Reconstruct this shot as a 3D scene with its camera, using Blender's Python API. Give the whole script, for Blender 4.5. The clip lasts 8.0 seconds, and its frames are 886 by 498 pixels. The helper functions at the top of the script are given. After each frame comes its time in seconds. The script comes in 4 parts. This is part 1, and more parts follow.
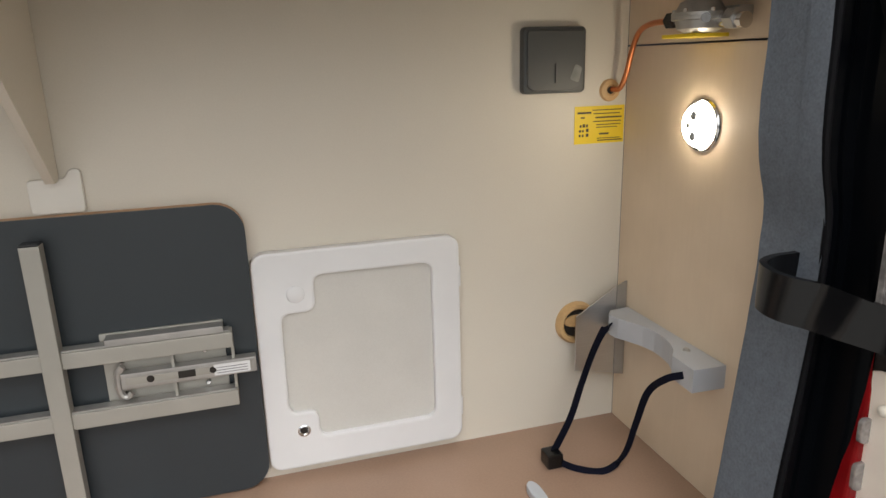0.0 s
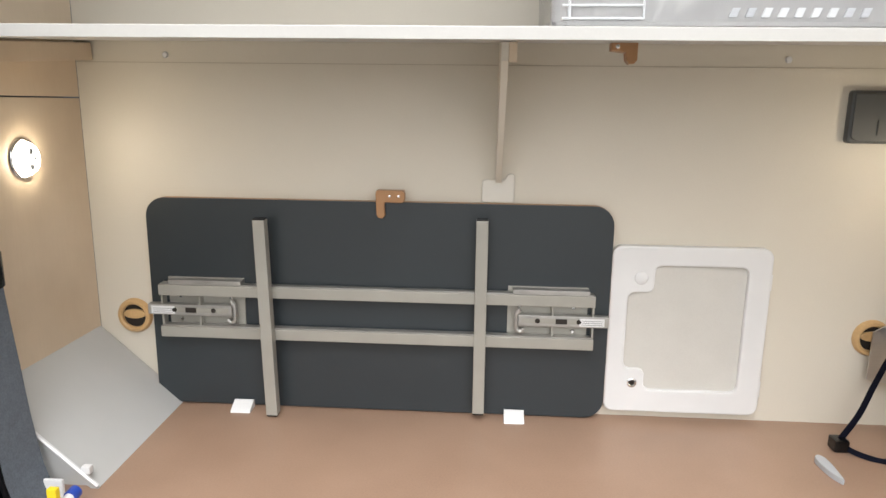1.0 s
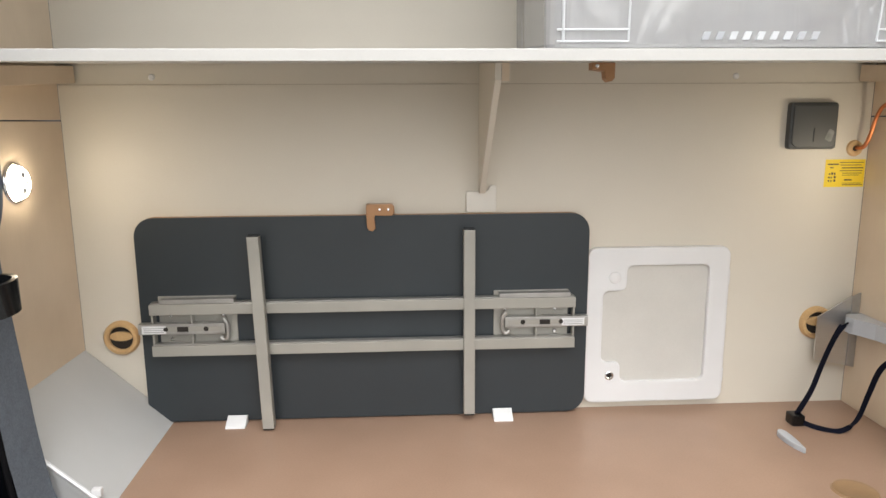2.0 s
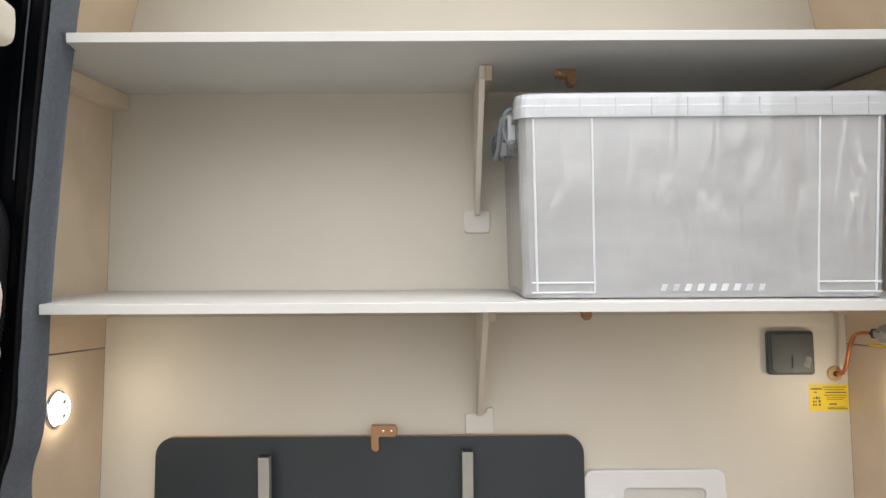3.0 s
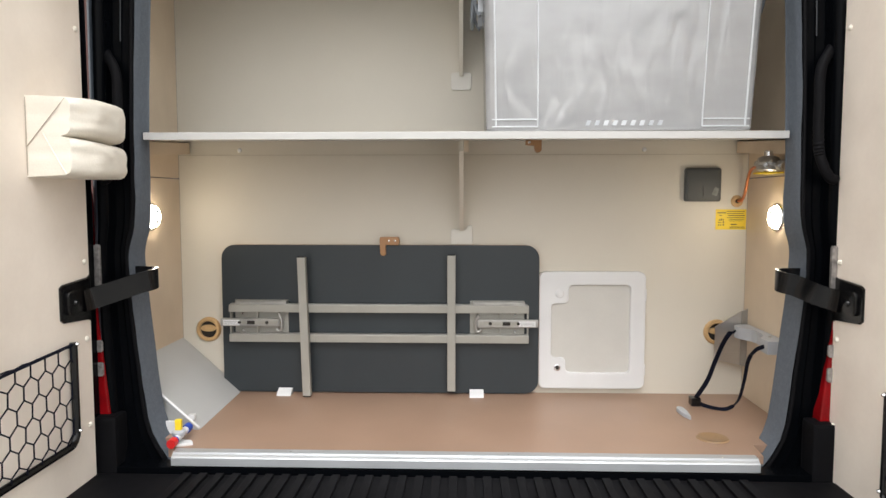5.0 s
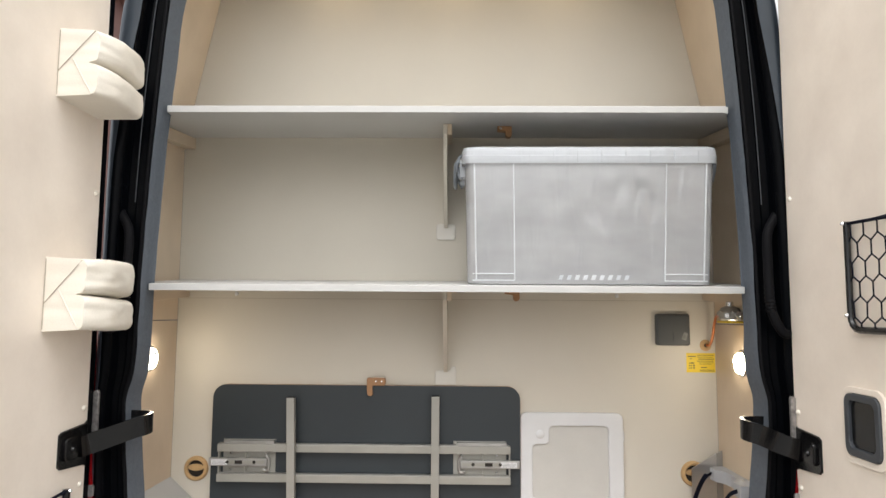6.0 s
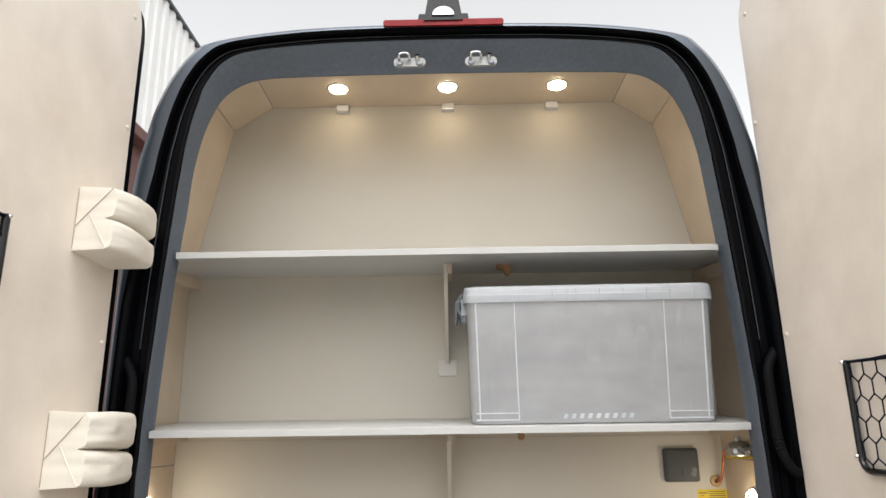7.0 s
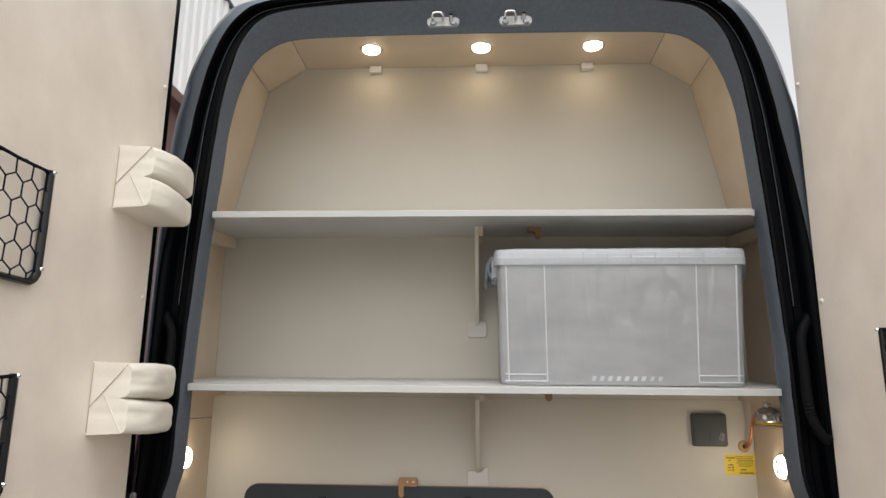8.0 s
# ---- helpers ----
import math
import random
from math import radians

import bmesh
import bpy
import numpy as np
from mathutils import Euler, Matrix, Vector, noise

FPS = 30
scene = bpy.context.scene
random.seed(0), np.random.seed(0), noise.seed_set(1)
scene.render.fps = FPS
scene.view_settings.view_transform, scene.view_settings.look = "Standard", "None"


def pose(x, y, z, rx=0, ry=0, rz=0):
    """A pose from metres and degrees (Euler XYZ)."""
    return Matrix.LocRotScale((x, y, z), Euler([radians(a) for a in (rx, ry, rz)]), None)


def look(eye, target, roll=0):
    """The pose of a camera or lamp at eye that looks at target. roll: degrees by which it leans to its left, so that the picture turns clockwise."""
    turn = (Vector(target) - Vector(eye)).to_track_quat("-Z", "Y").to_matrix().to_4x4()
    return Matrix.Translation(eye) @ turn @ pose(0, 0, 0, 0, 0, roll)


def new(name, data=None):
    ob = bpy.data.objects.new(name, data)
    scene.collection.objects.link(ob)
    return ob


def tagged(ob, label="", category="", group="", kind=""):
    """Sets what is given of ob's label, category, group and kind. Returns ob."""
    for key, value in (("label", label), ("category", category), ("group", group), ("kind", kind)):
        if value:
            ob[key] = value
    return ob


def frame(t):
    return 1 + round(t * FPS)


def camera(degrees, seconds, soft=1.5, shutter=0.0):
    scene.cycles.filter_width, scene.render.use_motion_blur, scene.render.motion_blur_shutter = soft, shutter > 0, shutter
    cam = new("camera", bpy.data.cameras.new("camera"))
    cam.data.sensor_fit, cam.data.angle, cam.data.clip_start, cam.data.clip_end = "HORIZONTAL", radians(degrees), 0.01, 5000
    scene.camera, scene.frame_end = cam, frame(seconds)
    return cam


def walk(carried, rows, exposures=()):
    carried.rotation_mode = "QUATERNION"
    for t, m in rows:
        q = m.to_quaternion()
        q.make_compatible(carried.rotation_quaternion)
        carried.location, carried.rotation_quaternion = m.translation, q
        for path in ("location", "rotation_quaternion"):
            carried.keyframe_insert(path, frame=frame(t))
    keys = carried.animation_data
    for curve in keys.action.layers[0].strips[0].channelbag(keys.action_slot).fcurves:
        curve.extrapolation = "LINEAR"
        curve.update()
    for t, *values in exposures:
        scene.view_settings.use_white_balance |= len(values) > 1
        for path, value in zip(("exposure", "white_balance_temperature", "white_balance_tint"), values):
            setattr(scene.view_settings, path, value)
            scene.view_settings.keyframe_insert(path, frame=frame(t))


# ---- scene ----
cam = camera(66.1, 8.0)
PATH = [
    (0, (0.274, -1.045, 0.666), (0.828, 0.801, 0.133), -1.5),
    (0.2, (0.236, -1.136, 0.668), (0.513, 0.764, 0.135), -0.4),
    (0.5, (0.176, -1.308, 0.62), (0.044, 0.635, 0.163), -1.2),
    (0.7, (0.120, -1.386, 0.620), (-0.080, 0.552, 0.166), -0.6),
    (1, (0.007, -1.440, 0.678), (-0.114, 0.512, 0.261), 0.7),
    (1.2, (-0.066, -1.468, 0.654), (-0.033, 0.491, 0.253), -0.8),
    (2.3, (-0.134, -1.528, 0.711), (-0.017, 0.442, 0.389), -0.7),
    (2.5, (-0.116, -1.545, 0.755), (0.015, 0.444, 0.597), -1.2),
    (2.7, (-0.090, -1.587, 0.758), (0.020, 0.410, 0.805), -1.9),
    (3, (-0.056, -1.654, 0.781), (-0.051, 0.339, 0.944), -0.3),
    (3.2, (0.000, -1.699, 0.781), (-0.077, 0.296, 0.899), 1.6),
    (3.5, (0.029, -1.745, 0.746), (-0.072, 0.253, 0.735), -0.6),
    (3.7, (0.035, -1.801, 0.707), (-0.042, 0.197, 0.662), -0.4),
    (4, (-0.003, -1.889, 0.654), (-0.047, 0.102, 0.478), 0.6),
    (4.2, (-0.001, -1.963, 0.598), (-0.053, 0.029, 0.423), 0.4),
    (5.3, (0.057, -2.198, 0.636), (-0.007, -0.201, 0.530), 0.0),
    (5.5, (0.061, -2.231, 0.650), (-0.008, -0.233, 0.634), 0.2),
    (6, (0.065, -2.277, 0.707), (0.027, -0.286, 0.898), 0.4),
    (6.5, (0.055, -2.294, 0.737), (0.028, -0.328, 1.106), -0.4),
    (6.7, (0.053, -2.301, 0.744), (0.038, -0.358, 1.216), -0.9),
    (7, (0.044, -2.319, 0.765), (0.025, -0.390, 1.292), -0.8),
    (7.2, (0.065, -2.329, 0.769), (-0.042, -0.394, 1.266), 0.3),
    (7.5, (0.036, -2.326, 0.754), (-0.029, -0.381, 1.215), 0.7),
    (8, (0.046, -2.326, 0.753), (-0.067, -0.375, 1.181), 0.6),
]
EXPOSURE = [(0, 0.68), (0.5, 1.18), (1, 1.10), (2.5, 1.02), (3.5, 0.90), (4.2, 0.87), (5.5, 0.94), (6.5, 0.80), (7.0, 0.72), (7.2, 0.60), (8, 0.44)]
walk(cam, [(t, look(eye, target, roll)) for t, eye, target, roll in PATH], EXPOSURE)

# ---- world, sun and exposure ----
world = bpy.data.worlds.new("world")
scene.world = world
world.use_nodes = True
wn = world.node_tree.nodes
wl = world.node_tree.links
sky = wn.new("ShaderNodeTexSky")
sky.sky_type = "NISHITA"
sky.sun_disc = False
sky.sun_elevation, sky.sun_rotation = radians(60), radians(177)
sky.dust_density, sky.air_density = 4.0, 1.0
cloud = wn.new("ShaderNodeHueSaturation")
cloud.inputs["Saturation"].default_value = 0.05
wl.new(sky.outputs["Color"], cloud.inputs["Color"])
wl.new(cloud.outputs["Color"], wn["Background"].inputs["Color"])
wn["Background"].inputs["Strength"].default_value = 0.15 * 1.3
sun = new("sun", bpy.data.lights.new("sun", "SUN"))
sun.data.energy, sun.data.angle, sun.data.color = 0.22, radians(80), (1.0, 0.98, 0.94)
sun.matrix_world = look((0.3, -6, 5.6), (0, 0, 0.6))


# ---- materials ----
def surf(name, rgb, rough=0.5, metal=0.0, vary=0.08, scale=6.0, grain=0.0, stretch=(1, 1, 1), bump=0.0, bump_scale=200.0, spec=0.5, coat=0.0, tint=None, random_vary=0.0):
    """A surface with slow stains and fine grain in its colour, uneven gloss and a fine relief."""
    m = bpy.data.materials.new(name)
    m.use_nodes = True
    n, l = m.node_tree.nodes, m.node_tree.links
    b = n["Principled BSDF"]
    b.inputs["Metallic"].default_value = metal
    b.inputs["Specular IOR Level"].default_value = spec
    b.inputs["Coat Weight"].default_value = coat
    co = n.new("ShaderNodeTexCoord")
    slow = n.new("ShaderNodeTexNoise")
    slow.inputs["Scale"].default_value, slow.inputs["Detail"].default_value = scale, 5
    l.new(co.outputs["Object"], slow.inputs["Vector"])
    place = n.new("ShaderNodeMapping")
    place.inputs["Scale"].default_value = stretch
    l.new(co.outputs["Object"], place.inputs["Vector"])
    fine = n.new("ShaderNodeTexNoise")
    fine.inputs["Scale"].default_value, fine.inputs["Detail"].default_value = bump_scale, 4
    l.new(place.outputs["Vector"], fine.inputs["Vector"])
    dark = [c * (1 - vary) for c in rgb]
    light = [min(1, c * (1 + vary)) for c in (tint or rgb)]
    one = n.new("ShaderNodeValToRGB")
    one.color_ramp.elements[0].position, one.color_ramp.elements[1].position = 0.3, 0.7
    one.color_ramp.elements[0].color, one.color_ramp.elements[1].color = (*dark, 1), (*light, 1)
    l.new(slow.outputs["Fac"], one.inputs["Fac"])
    two = n.new("ShaderNodeMix")
    two.data_type, two.blend_type = "RGBA", "MULTIPLY"
    two.inputs["Factor"].default_value = grain
    shade = n.new("ShaderNodeValToRGB")
    shade.color_ramp.elements[0].position, shade.color_ramp.elements[1].position = 0.3, 0.65
    shade.color_ramp.elements[0].color = (0.45, 0.42, 0.4, 1)
    l.new(fine.outputs["Fac"], shade.inputs["Fac"])
    l.new(one.outputs["Color"], two.inputs[6])
    l.new(shade.outputs["Color"], two.inputs[7])
    l.new(two.outputs[2], b.inputs["Base Color"])
    gloss = n.new("ShaderNodeMapRange")
    gloss.inputs["To Min"].default_value, gloss.inputs["To Max"].default_value = rough * 0.8, min(1, rough * 1.2)
    l.new(slow.outputs["Fac"], gloss.inputs["Value"])
    l.new(gloss.outputs["Result"], b.inputs["Roughness"])
    if bump:
        relief = n.new("ShaderNodeBump")
        relief.inputs["Strength"].default_value, relief.inputs["Distance"].default_value = bump, 0.001
        l.new(fine.outputs["Fac"], relief.inputs["Height"])
        l.new(relief.outputs["Normal"], b.inputs["Normal"])
    return m


def glow(name, rgb, strength):
    m = bpy.data.materials.new(name)
    m.use_nodes = True
    b = m.node_tree.nodes["Principled BSDF"]
    b.inputs["Base Color"].default_value = (0.9, 0.9, 0.9, 1)
    b.inputs["Emission Color"].default_value, b.inputs["Emission Strength"].default_value = (*rgb, 1), strength
    return m


def clear(name, rgb, rough, through_part, milk=0.0):
    """Cloudy plastic: part of the light goes straight through, the rest is scattered."""
    m = bpy.data.materials.new(name)
    m.use_nodes = True
    n, l = m.node_tree.nodes, m.node_tree.links
    b = n["Principled BSDF"]
    b.inputs["Base Color"].default_value, b.inputs["Roughness"].default_value = (*rgb, 1), rough
    wave = n.new("ShaderNodeTexNoise")
    spread = n.new("ShaderNodeMapping")
    spread.inputs["Scale"].default_value = (24, 14, 6)
    where = n.new("ShaderNodeTexCoord")
    l.new(where.outputs["Object"], spread.inputs["Vector"])
    l.new(spread.outputs["Vector"], wave.inputs["Vector"])
    wave.inputs["Scale"].default_value, wave.inputs["Detail"].default_value, wave.inputs["Distortion"].default_value = 1.0, 1.5, 0.8
    relief = n.new("ShaderNodeBump")
    relief.inputs["Strength"].default_value, relief.inputs["Distance"].default_value = 1.0, 0.006
    l.new(wave.outputs["Fac"], relief.inputs["Height"])
    l.new(relief.outputs["Normal"], b.inputs["Normal"])
    glass = n.new("ShaderNodeBsdfTransparent")
    soft = n.new("ShaderNodeBsdfTranslucent")
    soft.inputs["Color"].default_value = (*rgb, 1)
    inner = n.new("ShaderNodeMixShader")
    inner.inputs[0].default_value = milk
    l.new(b.outputs[0], inner.inputs[1])
    l.new(soft.outputs[0], inner.inputs[2])
    mixed = n.new("ShaderNodeMixShader")
    haze = n.new("ShaderNodeTexNoise")
    haze.inputs["Scale"].default_value = 5
    level = n.new("ShaderNodeMapRange")
    level.inputs["To Min"].default_value, level.inputs["To Max"].default_value = through_part - 0.08, through_part + 0.08
    l.new(haze.outputs["Fac"], level.inputs["Value"])
    l.new(level.outputs["Result"], mixed.inputs[0])
    l.new(inner.outputs[0], mixed.inputs[1])
    l.new(glass.outputs[0], mixed.inputs[2])
    mirror = n.new("ShaderNodeBsdfGlossy")
    mirror.inputs["Roughness"].default_value = 0.03
    l.new(relief.outputs["Normal"], mirror.inputs["Normal"])
    edge = n.new("ShaderNodeFresnel")
    edge.inputs["IOR"].default_value = 1.8
    skin = n.new("ShaderNodeMixShader")
    l.new(edge.outputs[0], skin.inputs[0])
    l.new(mixed.outputs[0], skin.inputs[1])
    l.new(mirror.outputs[0], skin.inputs[2])
    l.new(skin.outputs[0], n["Material Output"].inputs["Surface"])
    return m


M_BACK = surf("wall_laminate", (0.63, 0.588, 0.505), 0.52, vary=0.03, scale=3, grain=0.06, bump=0.06, bump_scale=400)
M_PLY = surf("birch_ply", (0.62, 0.50, 0.365), 0.45, vary=0.07, scale=5, grain=0.04, stretch=(6, 6, 0.5), bump=0.08, bump_scale=30, tint=(0.64, 0.53, 0.40))
M_DOORPLY = surf("door_ply", (0.85, 0.755, 0.655), 0.42, vary=0.05, scale=6, grain=0.03, stretch=(1, 1, 1), bump=0.04, bump_scale=90, tint=(0.87, 0.785, 0.69))
M_CEIL = surf("ceiling_ply", (0.62, 0.51, 0.38), 0.45, vary=0.05, scale=4, grain=0.1, stretch=(0.6, 6, 6), bump=0.06, bump_scale=30)
M_FLOOR = surf("floor_laminate", (0.295, 0.190, 0.133), 0.38, vary=0.05, scale=5, grain=0.18, stretch=(0.8, 1.0, 1), bump=0.08, bump_scale=320, tint=(0.318, 0.210, 0.150))
M_SHELF = surf("shelf_white", (0.51, 0.505, 0.49), 0.34, vary=0.03, scale=4, grain=0.05, bump=0.04, bump_scale=300)
M_WHITE = surf("white_plastic", (0.68, 0.685, 0.69), 0.3, vary=0.03, scale=9, bump=0.03)
M_FOOT = surf("cream_plastic", (0.66, 0.635, 0.58), 0.35, vary=0.03, scale=9)
M_GREYPANEL = surf("grey_panel", (0.56, 0.55, 0.515), 0.5, vary=0.03, scale=12, grain=0.08, bump=0.2, bump_scale=500)
M_SLATE = surf("slate_laminate", (0.024, 0.031, 0.036), 0.42, vary=0.10, scale=5, grain=0.2, bump=0.12, bump_scale=600)
M_EDGE = surf("ply_edge", (0.50, 0.30, 0.17), 0.6, vary=0.15, scale=40, grain=0.3, stretch=(1, 1, 20), bump=0.2)
M_STEEL = surf("painted_steel", (0.34, 0.33, 0.295), 0.38, metal=0.25, vary=0.06, scale=10, bump=0.05, bump_scale=400)
M_ZINC = surf("zinc", (0.40, 0.39, 0.37), 0.38, metal=0.7, vary=0.12, scale=25, bump=0.1)
M_CHROME = surf("chrome", (0.72, 0.72, 0.72), 0.12, metal=1.0, vary=0.04)
M_ALU = surf("aluminium", (0.66, 0.66, 0.66), 0.3, metal=0.95, vary=0.06, scale=8, grain=0.15, stretch=(0.3, 12, 12), bump=0.1, bump_scale=120)
M_SILL = surf("sill_aluminium", (0.50, 0.52, 0.54), 0.40, metal=0.55, vary=0.05, scale=8, grain=0.10, stretch=(0.3, 12, 12), bump=0.06, bump_scale=90)
M_TAN = surf("tan_plastic", (0.36, 0.19, 0.085), 0.4, vary=0.06, scale=20, bump=0.05)
M_WOODRING = surf("wood_ring", (0.55, 0.36, 0.17), 0.45, vary=0.1, scale=30, grain=0.2)
M_VENT = surf("vent_grey", (0.062, 0.066, 0.066), 0.42, vary=0.06, scale=10, bump=0.05)
M_YELLOW = surf("yellow_paper", (0.80, 0.58, 0.02), 0.5, vary=0.03)
M_PRINT = surf("print_ink", (0.06, 0.05, 0.03), 0.6)
M_COPPER = surf("copper", (0.55, 0.20, 0.08), 0.3, metal=0.8, vary=0.15, scale=30)
M_CARPET = surf("grey_carpet", (0.135, 0.155, 0.182), 0.95, vary=0.08, scale=70, grain=0.4, bump=1.0, bump_scale=300, spec=0.1)
M_BLACK = surf("black_paint", (0.0016, 0.002, 0.0028), 0.25, vary=0.1, scale=5, spec=0.05)
# blue-grey base colour carries the sky's sheen on the dark body
M_PAINT_SHEEN = surf("body_paint_sheen", (0.075, 0.092, 0.115), 0.36, metal=0.5, spec=0.4, vary=0.08, scale=3, coat=0.3)
M_RUBBER = surf("black_rubber", (0.004, 0.004, 0.005), 0.65, spec=0.1, vary=0.15, scale=20, bump=0.15)
M_PLASTIC = surf("black_plastic", (0.003, 0.003, 0.0035), 0.22, vary=0.15, scale=30, bump=0.12, bump_scale=500, spec=0.4)
M_HIDE = surf("cream_leather", (0.79, 0.74, 0.65), 0.42, vary=0.04, scale=8, grain=0.08, bump=0.35, bump_scale=260)
M_SEAM = surf("seam_thread", (0.36, 0.30, 0.23), 0.8)
M_JOINT = surf("joint_line", (0.44, 0.39, 0.32), 0.8)
M_CAP = surf("cream_cap", (0.74, 0.69, 0.60), 0.45)
M_CLIP = surf("clip_grey", (0.19, 0.21, 0.235), 0.4, vary=0.06, scale=20)
M_RUB = surf("rubbed_grey", (0.17, 0.175, 0.17), 0.5, vary=0.3, scale=60)
M_GREYPLATE = surf("grey_board", (0.44, 0.445, 0.44), 0.4, vary=0.04, scale=6, bump=0.05)
M_NAVY = surf("navy_webbing", (0.004, 0.005, 0.013), 0.8, spec=0.12, vary=0.2, scale=50, grain=0.5, stretch=(1, 1, 1), bump=0.6, bump_scale=700)
M_GREYPLAST = surf("grey_plastic", (0.42, 0.44, 0.47), 0.4, vary=0.05, scale=12, bump=0.05)
M_DARKGREY = surf("dark_grey_plastic", (0.045, 0.05, 0.058), 0.45, vary=0.1, scale=12, bump=0.1)
M_RED = surf("red_lens", (0.20, 0.003, 0.005), 0.25, vary=0.25, scale=25, spec=0.25)
M_LENS = surf("clear_lens", (0.36, 0.34, 0.33), 0.12, metal=0.5, vary=0.35, scale=90, grain=0.4, bump=0.6, bump_scale=160)
M_REDPLAST = surf("red_plastic", (0.55, 0.02, 0.02), 0.35)
M_BLUEPLAST = surf("blue_plastic", (0.02, 0.06, 0.35), 0.35)
M_HOLE = surf("dark_hole", (0.015, 0.011, 0.008), 0.8)
M_BOX = clear("cloudy_plastic", (0.91, 0.92, 0.94), 0.10, 0.56, 0.32)
M_LID = clear("cloudy_lid", (0.86, 0.90, 0.95), 0.16, 0.32, 0.4)
M_RIB_GLINT = surf("milky_rib_glint", (0.54, 0.56, 0.58), 0.3, vary=0.03)
M_STRIKER = surf("striker_steel", (0.24, 0.24, 0.23), 0.5, metal=0.35, vary=0.12, scale=40, bump=0.1)
M_DRAIN = surf("drain_tan", (0.25, 0.155, 0.08), 0.4, vary=0.06, scale=20, grain=0.3, stretch=(1, 30, 1), bump_scale=30)
M_LED = glow("led_face", (1.0, 0.80, 0.54), 18.0)
M_LED_SIDE = glow("led_face_side", (1.0, 0.87, 0.67), 23.0)
M_CONCRETE = surf("yard_concrete", (0.36, 0.35, 0.325), 0.9, vary=0.2, scale=2, grain=0.5, bump=0.8, bump_scale=120)
M_WALL_UNSEEN = surf("unseen_wall_render", (0.10, 0.095, 0.09), 0.9, vary=0.2, scale=1.2, grain=0.3, bump=0.5, bump_scale=60)
M_SHEET = surf("white_sheet_metal", (0.78, 0.78, 0.77), 0.4, vary=0.04, scale=1.5)
M_BRICKRED = surf("brown_trim", (0.12, 0.05, 0.04), 0.6, vary=0.2)


# ---- mesh helpers ----
def part(name, bm, material, parent=None, label="", smooth=False):
    me = bpy.data.meshes.new(name)
    bmesh.ops.recalc_face_normals(bm, faces=bm.faces)
    if smooth:
        for f in bm.faces:
            f.smooth = True
    bm.to_mesh(me)
    bm.free()
    me.materials.append(material)
    ob = new(name, me)
    if smooth:
        me.set_sharp_from_angle(angle=radians(40))
    if parent:
        ob.parent = parent
    if label:
        ob["label"] = label
    return ob


def thing(name, label, category, group="", kind="", at=(0, 0, 0)):
    ob = new(name)
    ob.empty_display_size = 0.02
    ob.location = at
    return tagged(ob, label, category, group, kind)


def block(lo, hi, bevel=0.0, bm=None, m=None):
    bm = bm or bmesh.new()
    made = bmesh.ops.create_cube(bm, size=1)["verts"]
    for v in made:
        v.co = Vector([lo[i] + (v.co[i] + 0.5) * (hi[i] - lo[i]) for i in range(3)])
    if bevel:
        edges = list({e for v in made for e in v.link_edges})
        out = bmesh.ops.bevel(bm, geom=edges, offset=bevel, segments=2, profile=0.7, affect="EDGES")
        made = list({v for f in out["faces"] for v in f.verts} | {v for v in made if v.is_valid})
    if m is not None:
        for v in made:
            v.co = m @ v.co
    return bm


def rounded(x0, z0, x1, z1, r, steps=6):
    pts = []
    for cx, cz, a in ((x1 - r, z1 - r, 0), (x0 + r, z1 - r, 90), (x0 + r, z0 + r, 180), (x1 - r, z0 + r, 270)):
        for i in range(steps + 1):
            t = radians(a + 90 * i / steps)
            pts.append((cx + r * math.cos(t), cz + r * math.sin(t)))
    return pts


def slab(outline, a, b, axis="y", holes=(), bevel=0.0):
    """A plate: a flat outline, with holes if any, between the heights a and b along an axis."""
    bm = bmesh.new()
    put = {"y": lambda u, v, w: (u, w, v), "x": lambda u, v, w: (w, u, v), "z": lambda u, v, w: (u, v, w)}[axis]
    edges = []
    for loop in (outline, *holes):
        vs = [bm.verts.new(put(u, v, a)) for u, v in loop]
        edges += [bm.edges.new((vs[i], vs[(i + 1) % len(vs)])) for i in range(len(vs))]
    if holes:
        bmesh.ops.triangle_fill(bm, edges=edges, use_beauty=True, use_dissolve=False)
    else:
        bm.faces.new([v for v in bm.verts])
    rim = [v for v in bm.verts]
    out = bmesh.ops.extrude_face_region(bm, geom=list(bm.faces))
    fresh = [g for g in out["geom"] if isinstance(g, bmesh.types.BMVert)]
    step = Vector(put(0, 0, b - a))
    for v in fresh:
        v.co += step
    if bevel:
        bm.normal_update()
        front = set(fresh)
        es = [e for e in bm.edges if e.verts[0] in front and e.verts[1] in front and any(len(set(f.verts) & front) < len(f.verts) for f in e.link_faces)]
        bmesh.ops.bevel(bm, geom=es, offset=bevel, segments=2, profile=0.6, affect="EDGES")
    return bm


def tube(points, r, sides=10, bm=None, caps=True, flat=1.0, radii=None):
    bm = bm or bmesh.new()
    pts = [Vector(p) for p in points]
    rings = []
    side = None
    for i, p in enumerate(pts):
        d = (pts[min(i + 1, len(pts) - 1)] - pts[max(i - 1, 0)]).normalized()
        if side is None:
            side = d.orthogonal().normalized()
        side = (side - d * side.dot(d)).normalized()
        up = d.cross(side)
        rr = radii[i] if radii else r
        rings.append([bm.verts.new(p + (side * math.cos(2 * math.pi * k / sides) + up * math.sin(2 * math.pi * k / sides) * flat) * rr) for k in range(sides)])
    for a, b in zip(rings, rings[1:]):
        for k in range(sides):
            bm.faces.new((a[k], a[(k + 1) % sides], b[(k + 1) % sides], b[k]))
    if caps:
        bm.faces.new(rings[0])
        bm.faces.new(rings[-1])
    return bm


